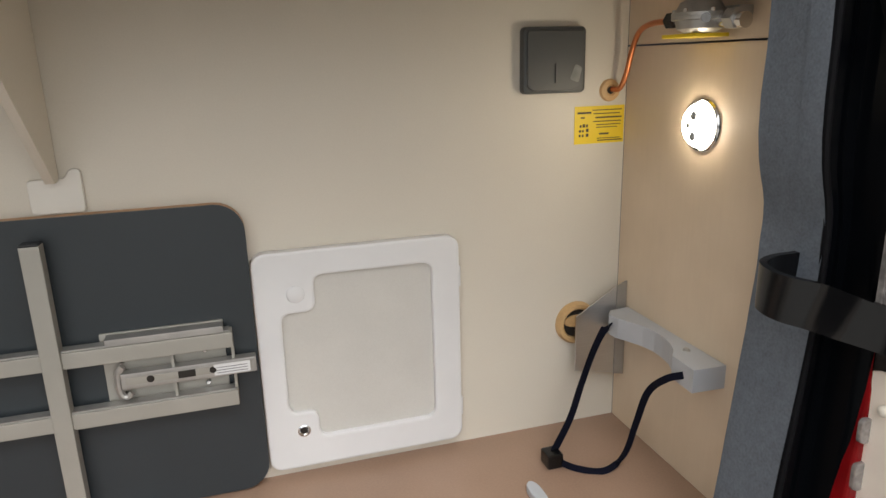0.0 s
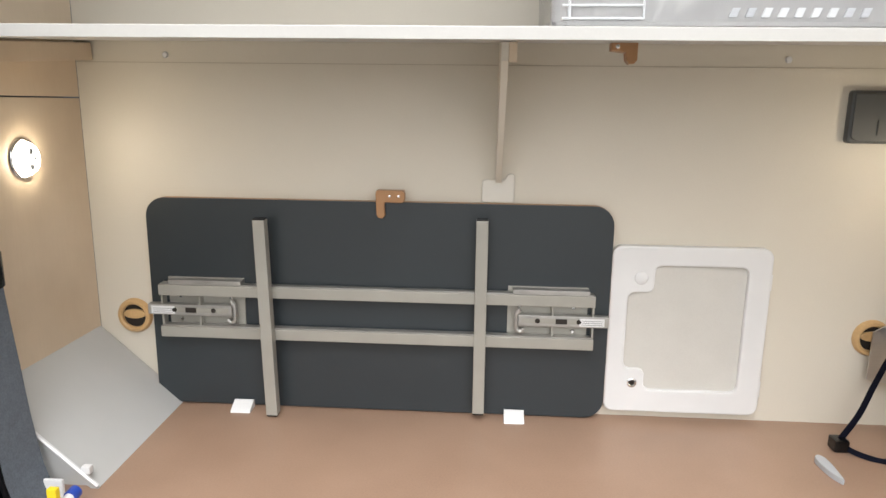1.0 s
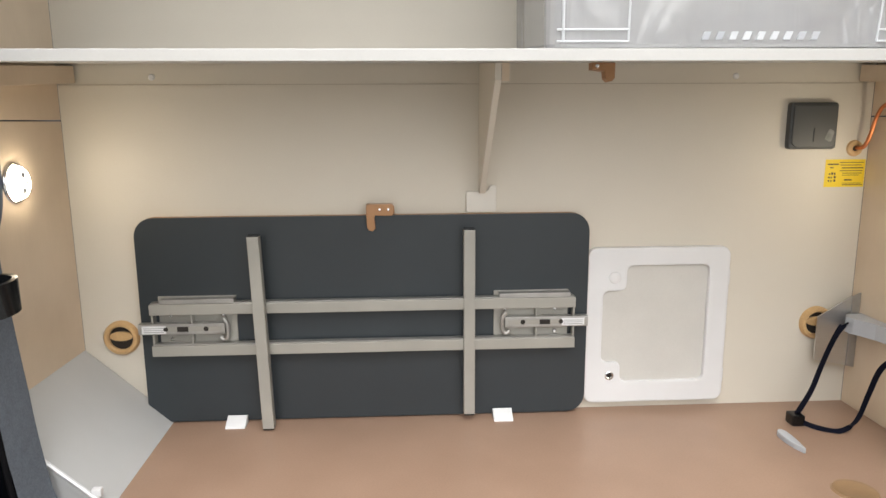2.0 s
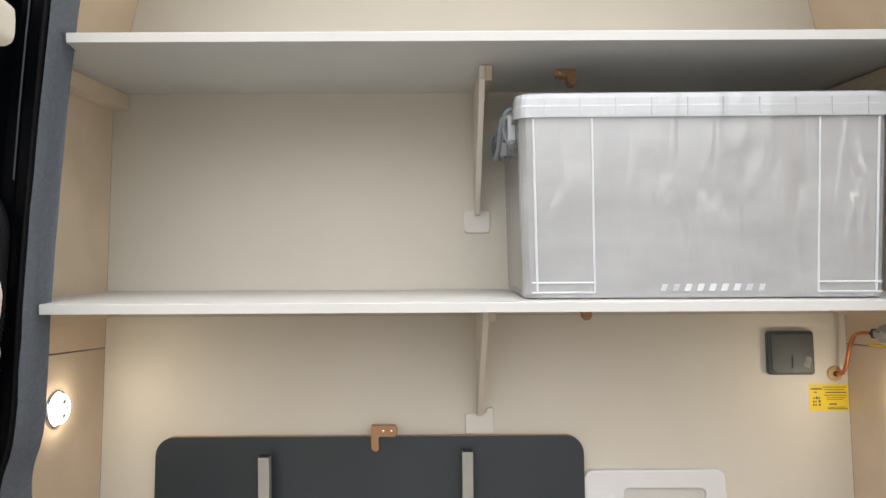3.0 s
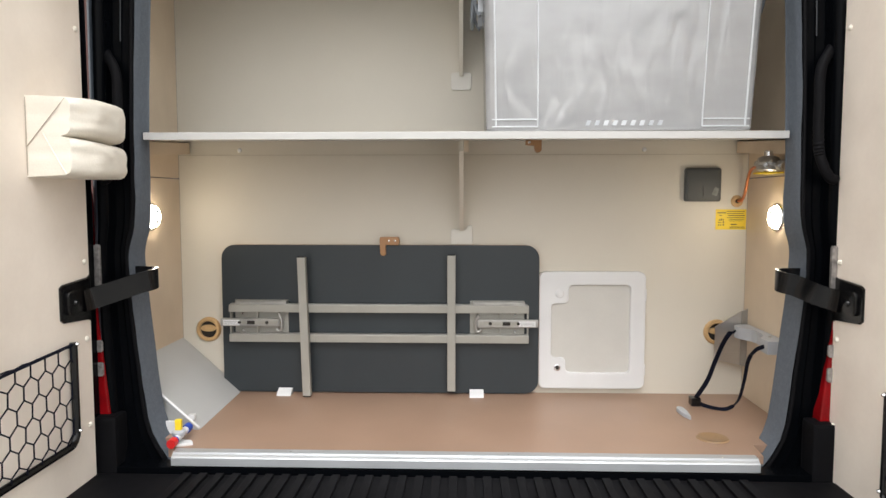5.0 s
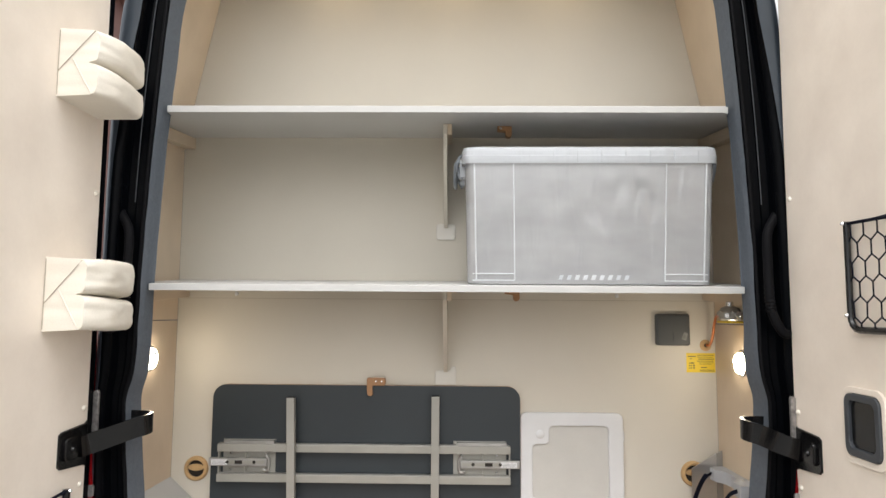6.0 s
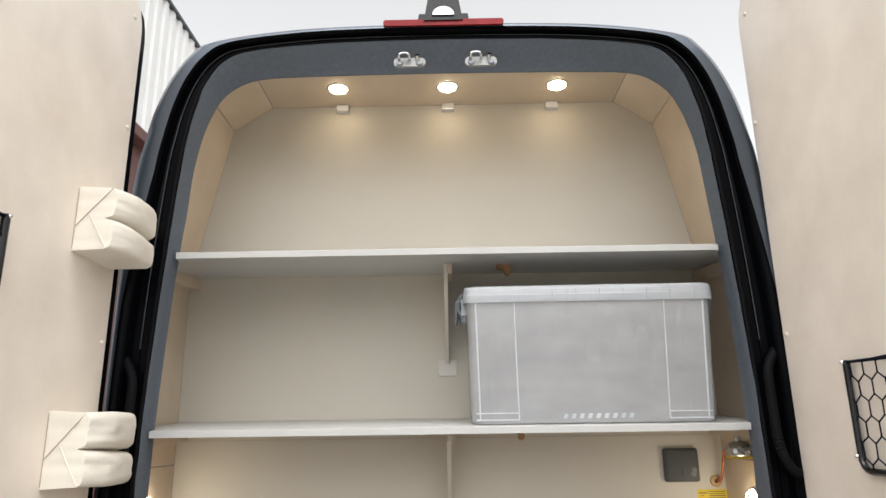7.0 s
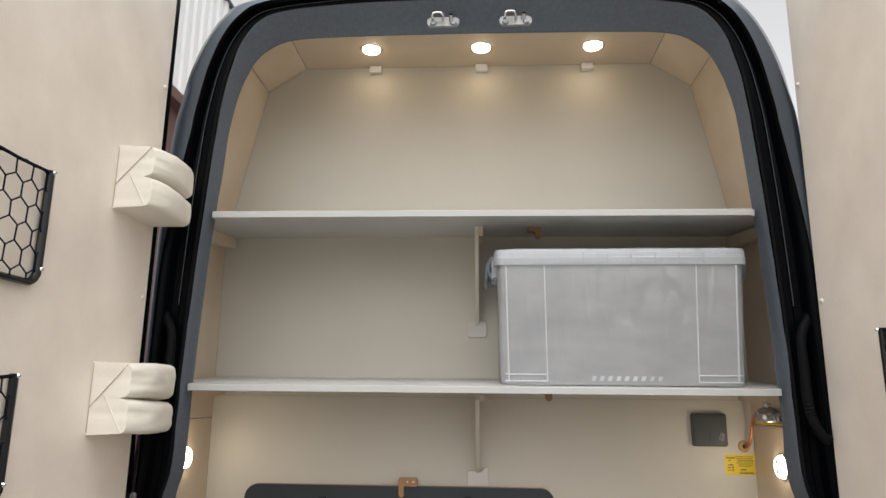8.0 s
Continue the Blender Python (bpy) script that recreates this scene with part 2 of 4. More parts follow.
def smooth_path(points, steps=6):
    """A smooth line through the points."""
    p = [Vector(q) for q in points]
    p = [2 * p[0] - p[1]] + p + [2 * p[-1] - p[-2]]
    out = []
    for i in range(1, len(p) - 2):
        for s in range(steps):
            t = s / steps
            out.append(0.5 * (2 * p[i] + (p[i + 1] - p[i - 1]) * t + (2 * p[i - 1] - 5 * p[i] + 4 * p[i + 1] - p[i + 2]) * t * t + (3 * p[i] - p[i - 1] - 3 * p[i + 1] + p[i + 2]) * t ** 3))
    out.append(p[-2])
    return out


def lathe(profile, m, sides=32, bm=None):
    """Turns (radius, height) pairs round the z axis of the pose m."""
    bm = bm or bmesh.new()
    rings = []
    for r, h in profile:
        if r < 1e-6:
            rings.append([bm.verts.new(m @ Vector((0, 0, h)))])
        else:
            rings.append([bm.verts.new(m @ Vector((r * math.cos(2 * math.pi * k / sides), r * math.sin(2 * math.pi * k / sides), h))) for k in range(sides)])
    for a, b in zip(rings, rings[1:]):
        for k in range(sides):
            q = [a[k % len(a)], a[(k + 1) % len(a)], b[(k + 1) % len(b)], b[k % len(b)]]
            q = [v for i, v in enumerate(q) if v not in q[:i]]
            if len(q) > 2:
                bm.faces.new(q)
    return bm


def ribbon(points, width_dir, width, thick, bm=None):
    """A flat band along points; its width lies along width_dir."""
    bm = bm or bmesh.new()
    pts = [Vector(p) for p in points]
    rings = []
    for i, p in enumerate(pts):
        d = (pts[min(i + 1, len(pts) - 1)] - pts[max(i - 1, 0)]).normalized()
        w = Vector(width_dir[i] if isinstance(width_dir, list) else width_dir)
        w = (w - d * w.dot(d)).normalized()
        n = d.cross(w)
        rings.append([bm.verts.new(p + w * a * width / 2 + n * b * thick / 2) for a, b in ((-1, -1), (1, -1), (1, 1), (-1, 1))])
    for a, b in zip(rings, rings[1:]):
        for k in range(4):
            bm.faces.new((a[k], a[(k + 1) % 4], b[(k + 1) % 4], b[k]))
    bm.faces.new(rings[0])
    bm.faces.new(rings[-1])
    return bm


def fillet(pts, r, steps=4):
    out = []
    for i, p in enumerate(pts):
        a, b_, c = Vector(pts[i - 1]), Vector(p), Vector(pts[(i + 1) % len(pts)])
        u, v = (a - b_).normalized() * r, (c - b_).normalized() * r
        for k in range(steps + 1):
            t = k / steps
            q = (b_ + u) * (1 - t) ** 2 + b_ * 2 * t * (1 - t) + (b_ + v) * t ** 2
            out.append((q.x, q.y))
    return out


FACE_BACK = pose(0, 0, 0, 90, 0, 0)    # local z points to -y
C = 0.037                               # the van's middle line
L, R = -0.866, 0.920                    # side linings


# ---- large structure: outside ----
ground = slab([(-400, -400), (400, -400), (400, 400), (-400, 400)], -0.75, -0.70, "z")
tagged(part("ground", ground, M_CONCRETE), "light grey concrete yard under the van", "ground", kind="structure")

hall = thing("building", "white corrugated metal hall with a dark brown gutter", "building", at=(-4, 8, -0.7))
hall_inv = pose(-4, 8, -0.7).inverted()
bm = bmesh.new()
line = []
for i in range(72):
    y = 2 + i * 0.25
    line += [(-4.0, y), (-4.0, y + 0.11), (-3.96, y + 0.135), (-3.96, y + 0.225)]
prev = None
for x, y in line:
    a, b = bm.verts.new((x, y, 4.6)), bm.verts.new((x, y, 6.85))
    if prev:
        bm.faces.new((prev[0], a, b, prev[1]))
    prev = (a, b)
for nm, bm, mat in (("wall_cladding", bm, M_SHEET), ("wall_base", block((-4.3, 2, -0.7), (-4.02, 20, 4.45)), M_BRICKRED),
                    ("gutter", block((-4.1, 2, 4.45), (-3.85, 20, 4.6), 0.02), M_BRICKRED), ("roof_edge", block((-4.2, 2, 6.85), (-3.93, 20, 6.90), 0.01), M_DARKGREY)):
    ob = part(nm, bm, mat, hall)
    ob.matrix_parent_inverse = hall_inv

# Out of view: added to cut low sky light and darken reflections.
tagged(part("wall_unseen", block((-14, -10.3, -0.72), (16, -10, 0.8), 0.02), M_WALL_UNSEEN), "unseen plain dark grey wall behind the viewer, added to darken reflections", "wall", kind="structure")

# ---- large structure: the load space ----
profile = [(L - C, 0.0), (L - C, 1.29), (-0.785, 1.865), (-0.645, 1.957)]
left = [(C + a, z) for a, z in profile]
right = [(2 * C - x + (R + L - 2 * C), z) for x, z in left]
outline = left + right[::-1]
tagged(part("wall_back", slab(outline, 0.0, 0.02, "y"), M_BACK), "cream laminate bulkhead wall at the back of the load space", "wall", kind="structure")
FRONT = -0.455
for name, line in (("wall_left", left), ("wall_right", right)):
    s = -1 if name == "wall_left" else 1
    root = None
    seam = 0.682
    rows = [(0.0, seam - 0.0015), (seam + 0.0015, 1.29)]
    for i, (a, b) in enumerate(rows):
        x = line[0][0]
        lo, hi = (min(x, x + s * 0.015), FRONT, a), (max(x, x + s * 0.015), -0.001, b)
        ob = part(name if i == 0 else "wall_panel", block(lo, hi, 0.001), M_PLY, root)
        root = root or ob
    for (xa, za), (xb, zb) in zip(line[1:], line[2:]):
        bm = bmesh.new()
        q = Vector((s * 0.012, 0.012))
        gap = 0.0012
        d = (Vector((xb, zb)) - Vector((xa, za))).normalized() * gap
        pts = [(xa + d.x, za + d.y), (xb - d.x, zb - d.y), (xb - d.x + q.x, zb - d.y + q.y), (xa + d.x + q.x, za + d.y + q.y)]
        part("wall_panel", slab(pts, -0.33, -0.001, "y"), M_PLY, root)
    tagged(root, "birch plywood side lining of the load space with a dark joint", "wall", kind="structure")
tagged(part("ceiling", block((left[-1][0] + 0.001, -0.33, 1.957), (right[-1][0] - 0.001, -0.001, 1.97)), M_CEIL), "light plywood ceiling with three round lamps", "ceiling", kind="structure")
tagged(part("floor", slab([(L - 0.02, 0.0), (L - 0.02, -0.45), (C - 0.733, -0.45), (C - 0.727, -0.5265), (C + 0.727, -0.5265), (C + 0.733, -0.45), (R + 0.02, -0.45), (R + 0.02, 0.0)], -0.02, 0.0, "z"), M_FLOOR), "pinkish tan laminate floor of the load space", "floor", kind="structure")

# ---- the van's body round the opening ----
INNER = [(0.655, -0.105), (0.752, 0.03), (0.780, 0.2), (0.797, 0.38), (0.804, 0.45), (0.802, 0.5), (0.787, 0.58), (0.786, 0.78), (0.777, 1.0), (0.762, 1.25), (0.742, 1.5),
         (0.727, 1.6), (0.702, 1.68), (0.669, 1.745), (0.614, 1.79), (0.544, 1.81), (0.404, 1.816), (0.204, 1.818), (0.004, 1.819)]
TRIM = [(.695, -.105), (.782, .03), (.807, .2), (.825, .38), (.828, .45), (.826, .50), (.809, .58), (.805, .78), (.797, 1.0), (.784, 1.25), (.766, 1.5), (.757, 1.6),
        (.742, 1.70), (.715, 1.785), (.668, 1.850), (.59, 1.884), (.4, 1.904), (.2, 1.911), (0, 1.913)]
OUTER = [(.90, -.105), (.90, .03), (.90, .2), (.90, .38), (.90, .45), (.90, .50), (.90, .58), (.90, .78), (.90, 1.0), (.897, 1.25), (.884, 1.5), (.866, 1.6),
         (.838, 1.71), (.80, 1.795), (.75, 1.86), (.68, 1.903), (.45, 1.936), (.2, 1.946), (0, 1.948)]


def dense(line):
    return [(p.x, p.z) for p in smooth_path([(h, 0, z) for h, z in line], 4)]


INNER, TRIM, OUTER = dense(INNER), dense(TRIM), dense(OUTER)
TRIM = [(h, z + 0.016 * min(1, max(0, (z - 1.72) / 0.16))) for h, z in TRIM]
OUTER = [(h, z + 0.012 * min(1, max(0, (z - 1.72) / 0.16))) for h, z in OUTER]
LIP = [(min(p[0] * 1.031, q[0] + 0.005), 0.65 + (p[1] - 0.65) * 1.033) for p, q in zip(INNER, TRIM)]


def hoop(line, y):
    """The whole arch of one outline, from the floor at one side over the top to the other."""
    pts = [(C - h, y, z) for h, z in line]
    return pts + [(C + h, y, z) for h, z in reversed(line[:-1])]


def blend(a, b, f, grow=0.0):
    return [((1 - f) * p[0] + f * q[0] + grow * (1 if p[1] < 1.75 else 0.3), (1 - f) * p[1] + f * q[1] + grow * (0 if p[1] < 1.65 else 1)) for p, q in zip(a, b)]


def swell(line, side, up):
    """A wider hoop, for the body behind the rim."""
    return [(h + side * min(1, max(0, (z - 1.2) / 0.5)), z + up * min(1, max(0, (z - 1.6) / 0.3))) for h, z in line]


def arch(rings, bm=None):
    bm = bm or bmesh.new()
    grid = [[bm.verts.new(p) for p in ring] for ring in rings]
    for a, b in zip(grid, grid[1:]):
        for i in range(len(a) - 1):
            bm.faces.new((a[i], a[i + 1], b[i + 1], b[i]))
    return bm


van = thing("van", "black high-roof van seen through its open rear doors", "van", at=(C, 0, -0.7))


def van_part(name, bm, material, label="", smooth=True):
    ob = part(name, bm, material, van, label, smooth)
    ob.matrix_parent_inverse = pose(C, 0, -0.7).inverted()
    return ob


carpet = arch([hoop(blend(LIP, TRIM, 0.9, 0.012), -0.398), hoop(blend(LIP, TRIM, 0.3), -0.400), hoop(LIP, -0.405), hoop(LIP, -0.412), hoop(blend(LIP, TRIM, 0.18), -0.422), hoop(blend(LIP, TRIM, 0.55), -0.462), hoop(blend(LIP, TRIM, 0.9), -0.490), hoop(TRIM, -0.488), hoop(TRIM, -0.46)])
for v in carpet.verts:
    v.co += Vector((noise.noise(v.co * 16), 0.5 * noise.noise(v.co * 21 + Vector((5, 0, 0))), 0)) * 0.0025
van_part("carpet_trim", carpet, M_CARPET, "grey felt carpet edging round the opening")
b = lambda f: blend(TRIM, OUTER, f)


def rim(low, high):
    """A line between trim and outer edge that moves inwards towards the roof, where the sky-toned paint shows wider."""
    out = []
    for p, q in zip(TRIM, OUTER):
        f = low + (high - low) * min(1, max(0, (p[1] - 1.1) / 0.4))
        out.append(((1 - f) * p[0] + f * q[0], (1 - f) * p[1] + f * q[1]))
    return out



van_part("door_frame", arch([hoop(b(0.11), -0.455), hoop(b(0.09), -0.484), hoop(b(0.30), -0.486), hoop(b(0.315), -0.490), hoop(b(0.335), -0.490), hoop(b(0.35), -0.486), hoop(rim(0.52, 0.40), -0.488), hoop(rim(0.54, 0.42), -0.492), hoop(rim(0.57, 0.44), -0.514), hoop(rim(0.62, 0.46), -0.525), hoop(rim(0.72, 0.48), -0.530), hoop(rim(0.80, 0.50), -0.5285)]), M_BLACK, "black painted door frame with a raised fold")
# Grey strip puts a sheen on the black fold, upper part only.
van_part("fold_sheen", tube(hoop([p for p in b(0.325) if p[1] > 0.95], -0.4915), 0.0014, 6), M_DARKGREY, "thin grey strip standing for the sheen along the door frame fold")
van_part("door_seal", tube(hoop(b(0.08), -0.488), 0.005, 8), M_RUBBER, "black rubber door seal")
wide = [(h + 0.03, z) for h, z in OUTER]
van_part("body_shell", arch([hoop(rim(0.80, 0.50), -0.5285), hoop(rim(0.86, 0.72), -0.5275), hoop(b(0.93), -0.522), hoop(OUTER, -0.512), hoop(swell(OUTER, 0.012, 0.016), -0.495), hoop(swell(blend(OUTER, wide, 0.4), 0.022, 0.034), -0.462), hoop(swell(blend(OUTER, wide, 0.8), 0.045, 0.06), -0.40), hoop(swell(wide, 0.075, 0.10), -0.30), hoop(swell(wide, 0.10, 0.14), -0.1), hoop(swell(wide, 0.10, 0.14), 0.6)]), M_PAINT_SHEEN, "dark metallic body panels, blue-grey sky sheen put into the colour")
van_part("sill_strip", slab([(-0.527, -0.004), (-0.527, 0.003), (-0.549, 0.002), (-0.5505, -0.002), (-0.553, -0.0035), (-0.559, -0.006), (-0.561, -0.009), (-0.561, -0.028), (-0.53, -0.028)], C - 0.706, C + 0.706, "x"), M_SILL, "brushed aluminium sill strip with screws", False)
van_part("bumper_step", block((C - 0.95, -0.83, -0.26), (C + 0.95, -0.563, -0.046), 0.008), M_RUBBER, "black ribbed plastic bumper step", False)
van_part("rear_panel", block((C - 0.90, -0.558, -0.26), (C + 0.90, -0.505, -0.0335), 0.002), M_BLACK, "black painted panel under the sill", False)
for i in range(34):
    x = C - 0.66 + i * 0.04
    van_part("step_rib", block((x - 0.010, -0.79, -0.0475), (x + 0.010, -0.575, -0.038), 0.002), M_RUBBER, "", False)
for x in (-0.38, -0.12, 0.15, 0.42, 0.66):
    van_part("sill_screw", lathe([(0, 0.0095), (0.004, 0.0085), (0.006, 0.006)], pose(x, -0.54, -0.0065), 12), M_CHROME)

# rear lamps beside the opening
for s in (-1, 1):
    cx = lambda h: C + s * (h - 0.014 * (s > 0))
    pts = [(cx(0.866), 0.08), (cx(0.915), 0.08), (cx(0.915), 0.65), (cx(0.908), 0.63), (cx(0.899), 0.467), (cx(0.888), 0.307), (cx(0.877), 0.21)]
    lamp = thing("rear_lamp", "tall red rear lamp cluster with clear lenses on the body corner", "rear lamp", group="rear lamps", at=(cx(0.88), -0.52, 0.1))
    inv = pose(cx(0.88), -0.52, 0.1).inverted()
    ob = part("red_lens", slab(pts, -0.50, -0.535, "y", bevel=0.004), M_RED, lamp)
    ob.matrix_parent_inverse = inv
    for z, h in ((0.185, 0.035), (0.245, 0.03)):
        ob = part("clear_lens", slab(rounded(cx(0.886) - 0.009, z, cx(0.886) + 0.009, z + h, 0.006, 4), -0.534, -0.540, "y", bevel=0.002), M_LENS, lamp, "faceted clear lens")
        ob.matrix_parent_inverse = inv
    ob = part("side_reflector", slab(rounded(cx(0.882) - 0.007, 0.40, cx(0.882) + 0.007, 0.51, 0.006, 4), -0.534, -0.542, "y", bevel=0.002), M_LENS, lamp, "narrow clear reflector")
    ob.matrix_parent_inverse = inv
    van_part("pillar_foot", block((min(cx(0.84), cx(0.91)), -0.56, -0.12), (max(cx(0.84), cx(0.91)), -0.50, 0.09), 0.01), M_RUBBER, "", False)

# third brake lamp and rear camera over the doors
bar = thing("brake_lamp", "long red brake lamp over the rear doors", "brake lamp", at=(C, -0.515, 1.954))
ob = part("lens", slab(rounded(-0.18, -0.008, 0.18, 0.012, 0.008, 4), -0.02, 0.04, "y", bevel=0.004), M_RED, bar)
ob = part("base", slab([(-0.19, -0.016), (0.19, -0.016), (0.185, -0.0085), (-0.185, -0.0085)], -0.006, 0.05, "y"), M_BLACK, bar)
eye = thing("reversing_camera", "dark grey rear camera housing on the roof edge", "camera", at=(C, -0.49, 1.970))
arc = [(0.032 * math.cos(radians(a)), 0.004 + 0.028 * math.sin(radians(a))) for a in range(0, 181, 15)]
part("housing", slab([(-0.058, -0.01), (0.058, -0.01), (0.040, 0.10), (-0.040, 0.10)], -0.05, 0.02, "y", bevel=0.008), M_PLASTIC, eye)
part("mirror_plate", slab(arc, -0.051, -0.056, "y"), M_CHROME, eye, "bright half-round cover")
part("foot", slab([(-0.085, -0.012), (0.085, -0.012), (0.075, 0.045), (-0.075, 0.045)], 0.0, 0.08, "y", bevel=0.01), M_PLASTIC, eye)


# ---- rear doors, open at right angles ----
def rear_door(name, x, s, hinge, label):
    """s: the side to which the door's outer skin lies."""
    root = thing(name, label, "van door", kind="structure", at=(x, hinge, 0))
    r, top, bottom, far = 0.14, 2.04, -0.28, hinge - 0.76
    pts = [(hinge, bottom), (hinge, top - r)]
    pts += [(hinge - r + r * math.cos(radians(a)), top - r + r * math.sin(radians(a))) for a in range(15, 91, 15)]
    pts += [(far + 0.06, top), (far, top - 0.06), (far, bottom)]
    inv = pose(x, hinge, 0).inverted()

    def on(nm, bm, mat, lab="", smooth=False):
        ob = part(nm, bm, mat, root, lab, smooth)
        ob.matrix_parent_inverse = inv
        return ob
    # the lining has a notch for the check arm
    zc = 0.385
    notch = [(hinge, zc - 0.055), (hinge - 0.012, zc - 0.05), (hinge - 0.11, zc - 0.042), (hinge - 0.122, zc - 0.034), (hinge - 0.122, zc + 0.038), (hinge - 0.11, zc + 0.044), (hinge - 0.012, zc + 0.05), (hinge, zc + 0.056)]
    lined = [pts[0]] + notch + pts[1:]
    on("lining", slab(lined, x + s * 0.006, x, "x", bevel=0.001), M_DOORPLY, "cream plywood door lining")
    edge = 0.038 if s < 0 else 0.014
    grown = [(p[0] + edge if p[0] > hinge - 0.02 else p[0], p[1] + 0.006 if p[1] > top - 0.03 else p[1]) for p in pts]
    on("door_shell", slab(grown, x + s * 0.0075, x + s * 0.06, "x"), M_BLACK, "black painted door shell")
    on("check_pad", slab([(q[0] - 0.001, q[1]) for q in notch], x + s * 0.007, x - s * 0.004, "x", bevel=0.003), M_PLASTIC, "black plastic plate of the door check")
    on("pad_rib", slab(rounded(hinge - 0.105, zc - 0.026, hinge - 0.05, zc + 0.028, 0.012), x - s * 0.0042, x - s * 0.012, "x", bevel=0.004), M_PLASTIC, "", True)
    on("pad_bolt", lathe([(0, 0.006), (0.006, 0.005), (0.008, 0.0)], pose(x - s * 0.012, hinge - 0.078, zc, 0, -s * 90, 0), 12), M_PLASTIC, "", True)
    for z in (0.085, 0.291, 0.472, 1.004, 1.60, 1.93):
        y = hinge - (0.02 if z < 1.9 else 0.05)
        on("screw_cap", lathe([(0, 0.006), (0.004, 0.0055), (0.0065, 0.003), (0.007, 0)], pose(x, y, z, 0, -s * 90, 0), 14), M_CAP, "", True)
    # the check arm that reaches to the pillar
    tip = C + s * 0.765
    way = smooth_path([(x - s * 0.006, hinge - 0.035, 0.382), (x - s * 0.016, hinge - 0.015, 0.386), (x - s * 0.045, hinge + 0.005, 0.396), (tip + s * 0.022, -0.527, 0.414), (tip + s * 0.002, -0.512, 0.419), (tip - s * 0.004, -0.492, 0.422), (tip + s * 0.004, -0.472, 0.424), (tip + s * 0.03, -0.458, 0.424), (tip + s * 0.065, -0.456, 0.424)], 5)
    on("check_arm", ribbon(way, (0, 0, 1), 0.050, 0.008), M_PLASTIC, "glossy black door check arm", True)
    return root, inv


door_l, inv_l = rear_door("door_1", -0.845, -1, -0.576, "open rear van door lined in cream plywood, with padded holders")
door_r, inv_r = rear_door("door_2", 0.912, 1, -0.532, "open rear van door lined in cream plywood, with grey handle")


# wiring conduits between pillar and doors
def conduit(name, pts):
    way = smooth_path(pts, 16)
    radii = [0.0118 + ((0.0013 if i % 2 else -0.0008) if 0.50 < i / len(way) < 0.62 else 0) for i in range(len(way))]
    ob = part("conduit", tube(way, 0.012, 12, radii=radii), M_RUBBER, None, "", True)
    return tagged(ob, "black ribbed rubber wiring conduit beside the door hinge", "conduit", group="wiring conduits")


for s in (-1, 1):
    conduit("conduit", [(C + s * 0.872, -0.47, 0.985), (C + s * 0.862, -0.50, 0.97), (C + s * 0.830, -0.52, 0.92), (C + s * 0.826, -0.525, 0.84), (C + s * 0.826, -0.53, 0.74), (C + s * 0.836, -0.535, 0.695), (C + s * 0.852, -0.535, 0.668), (C + s * 0.868, -0.530, 0.662)])


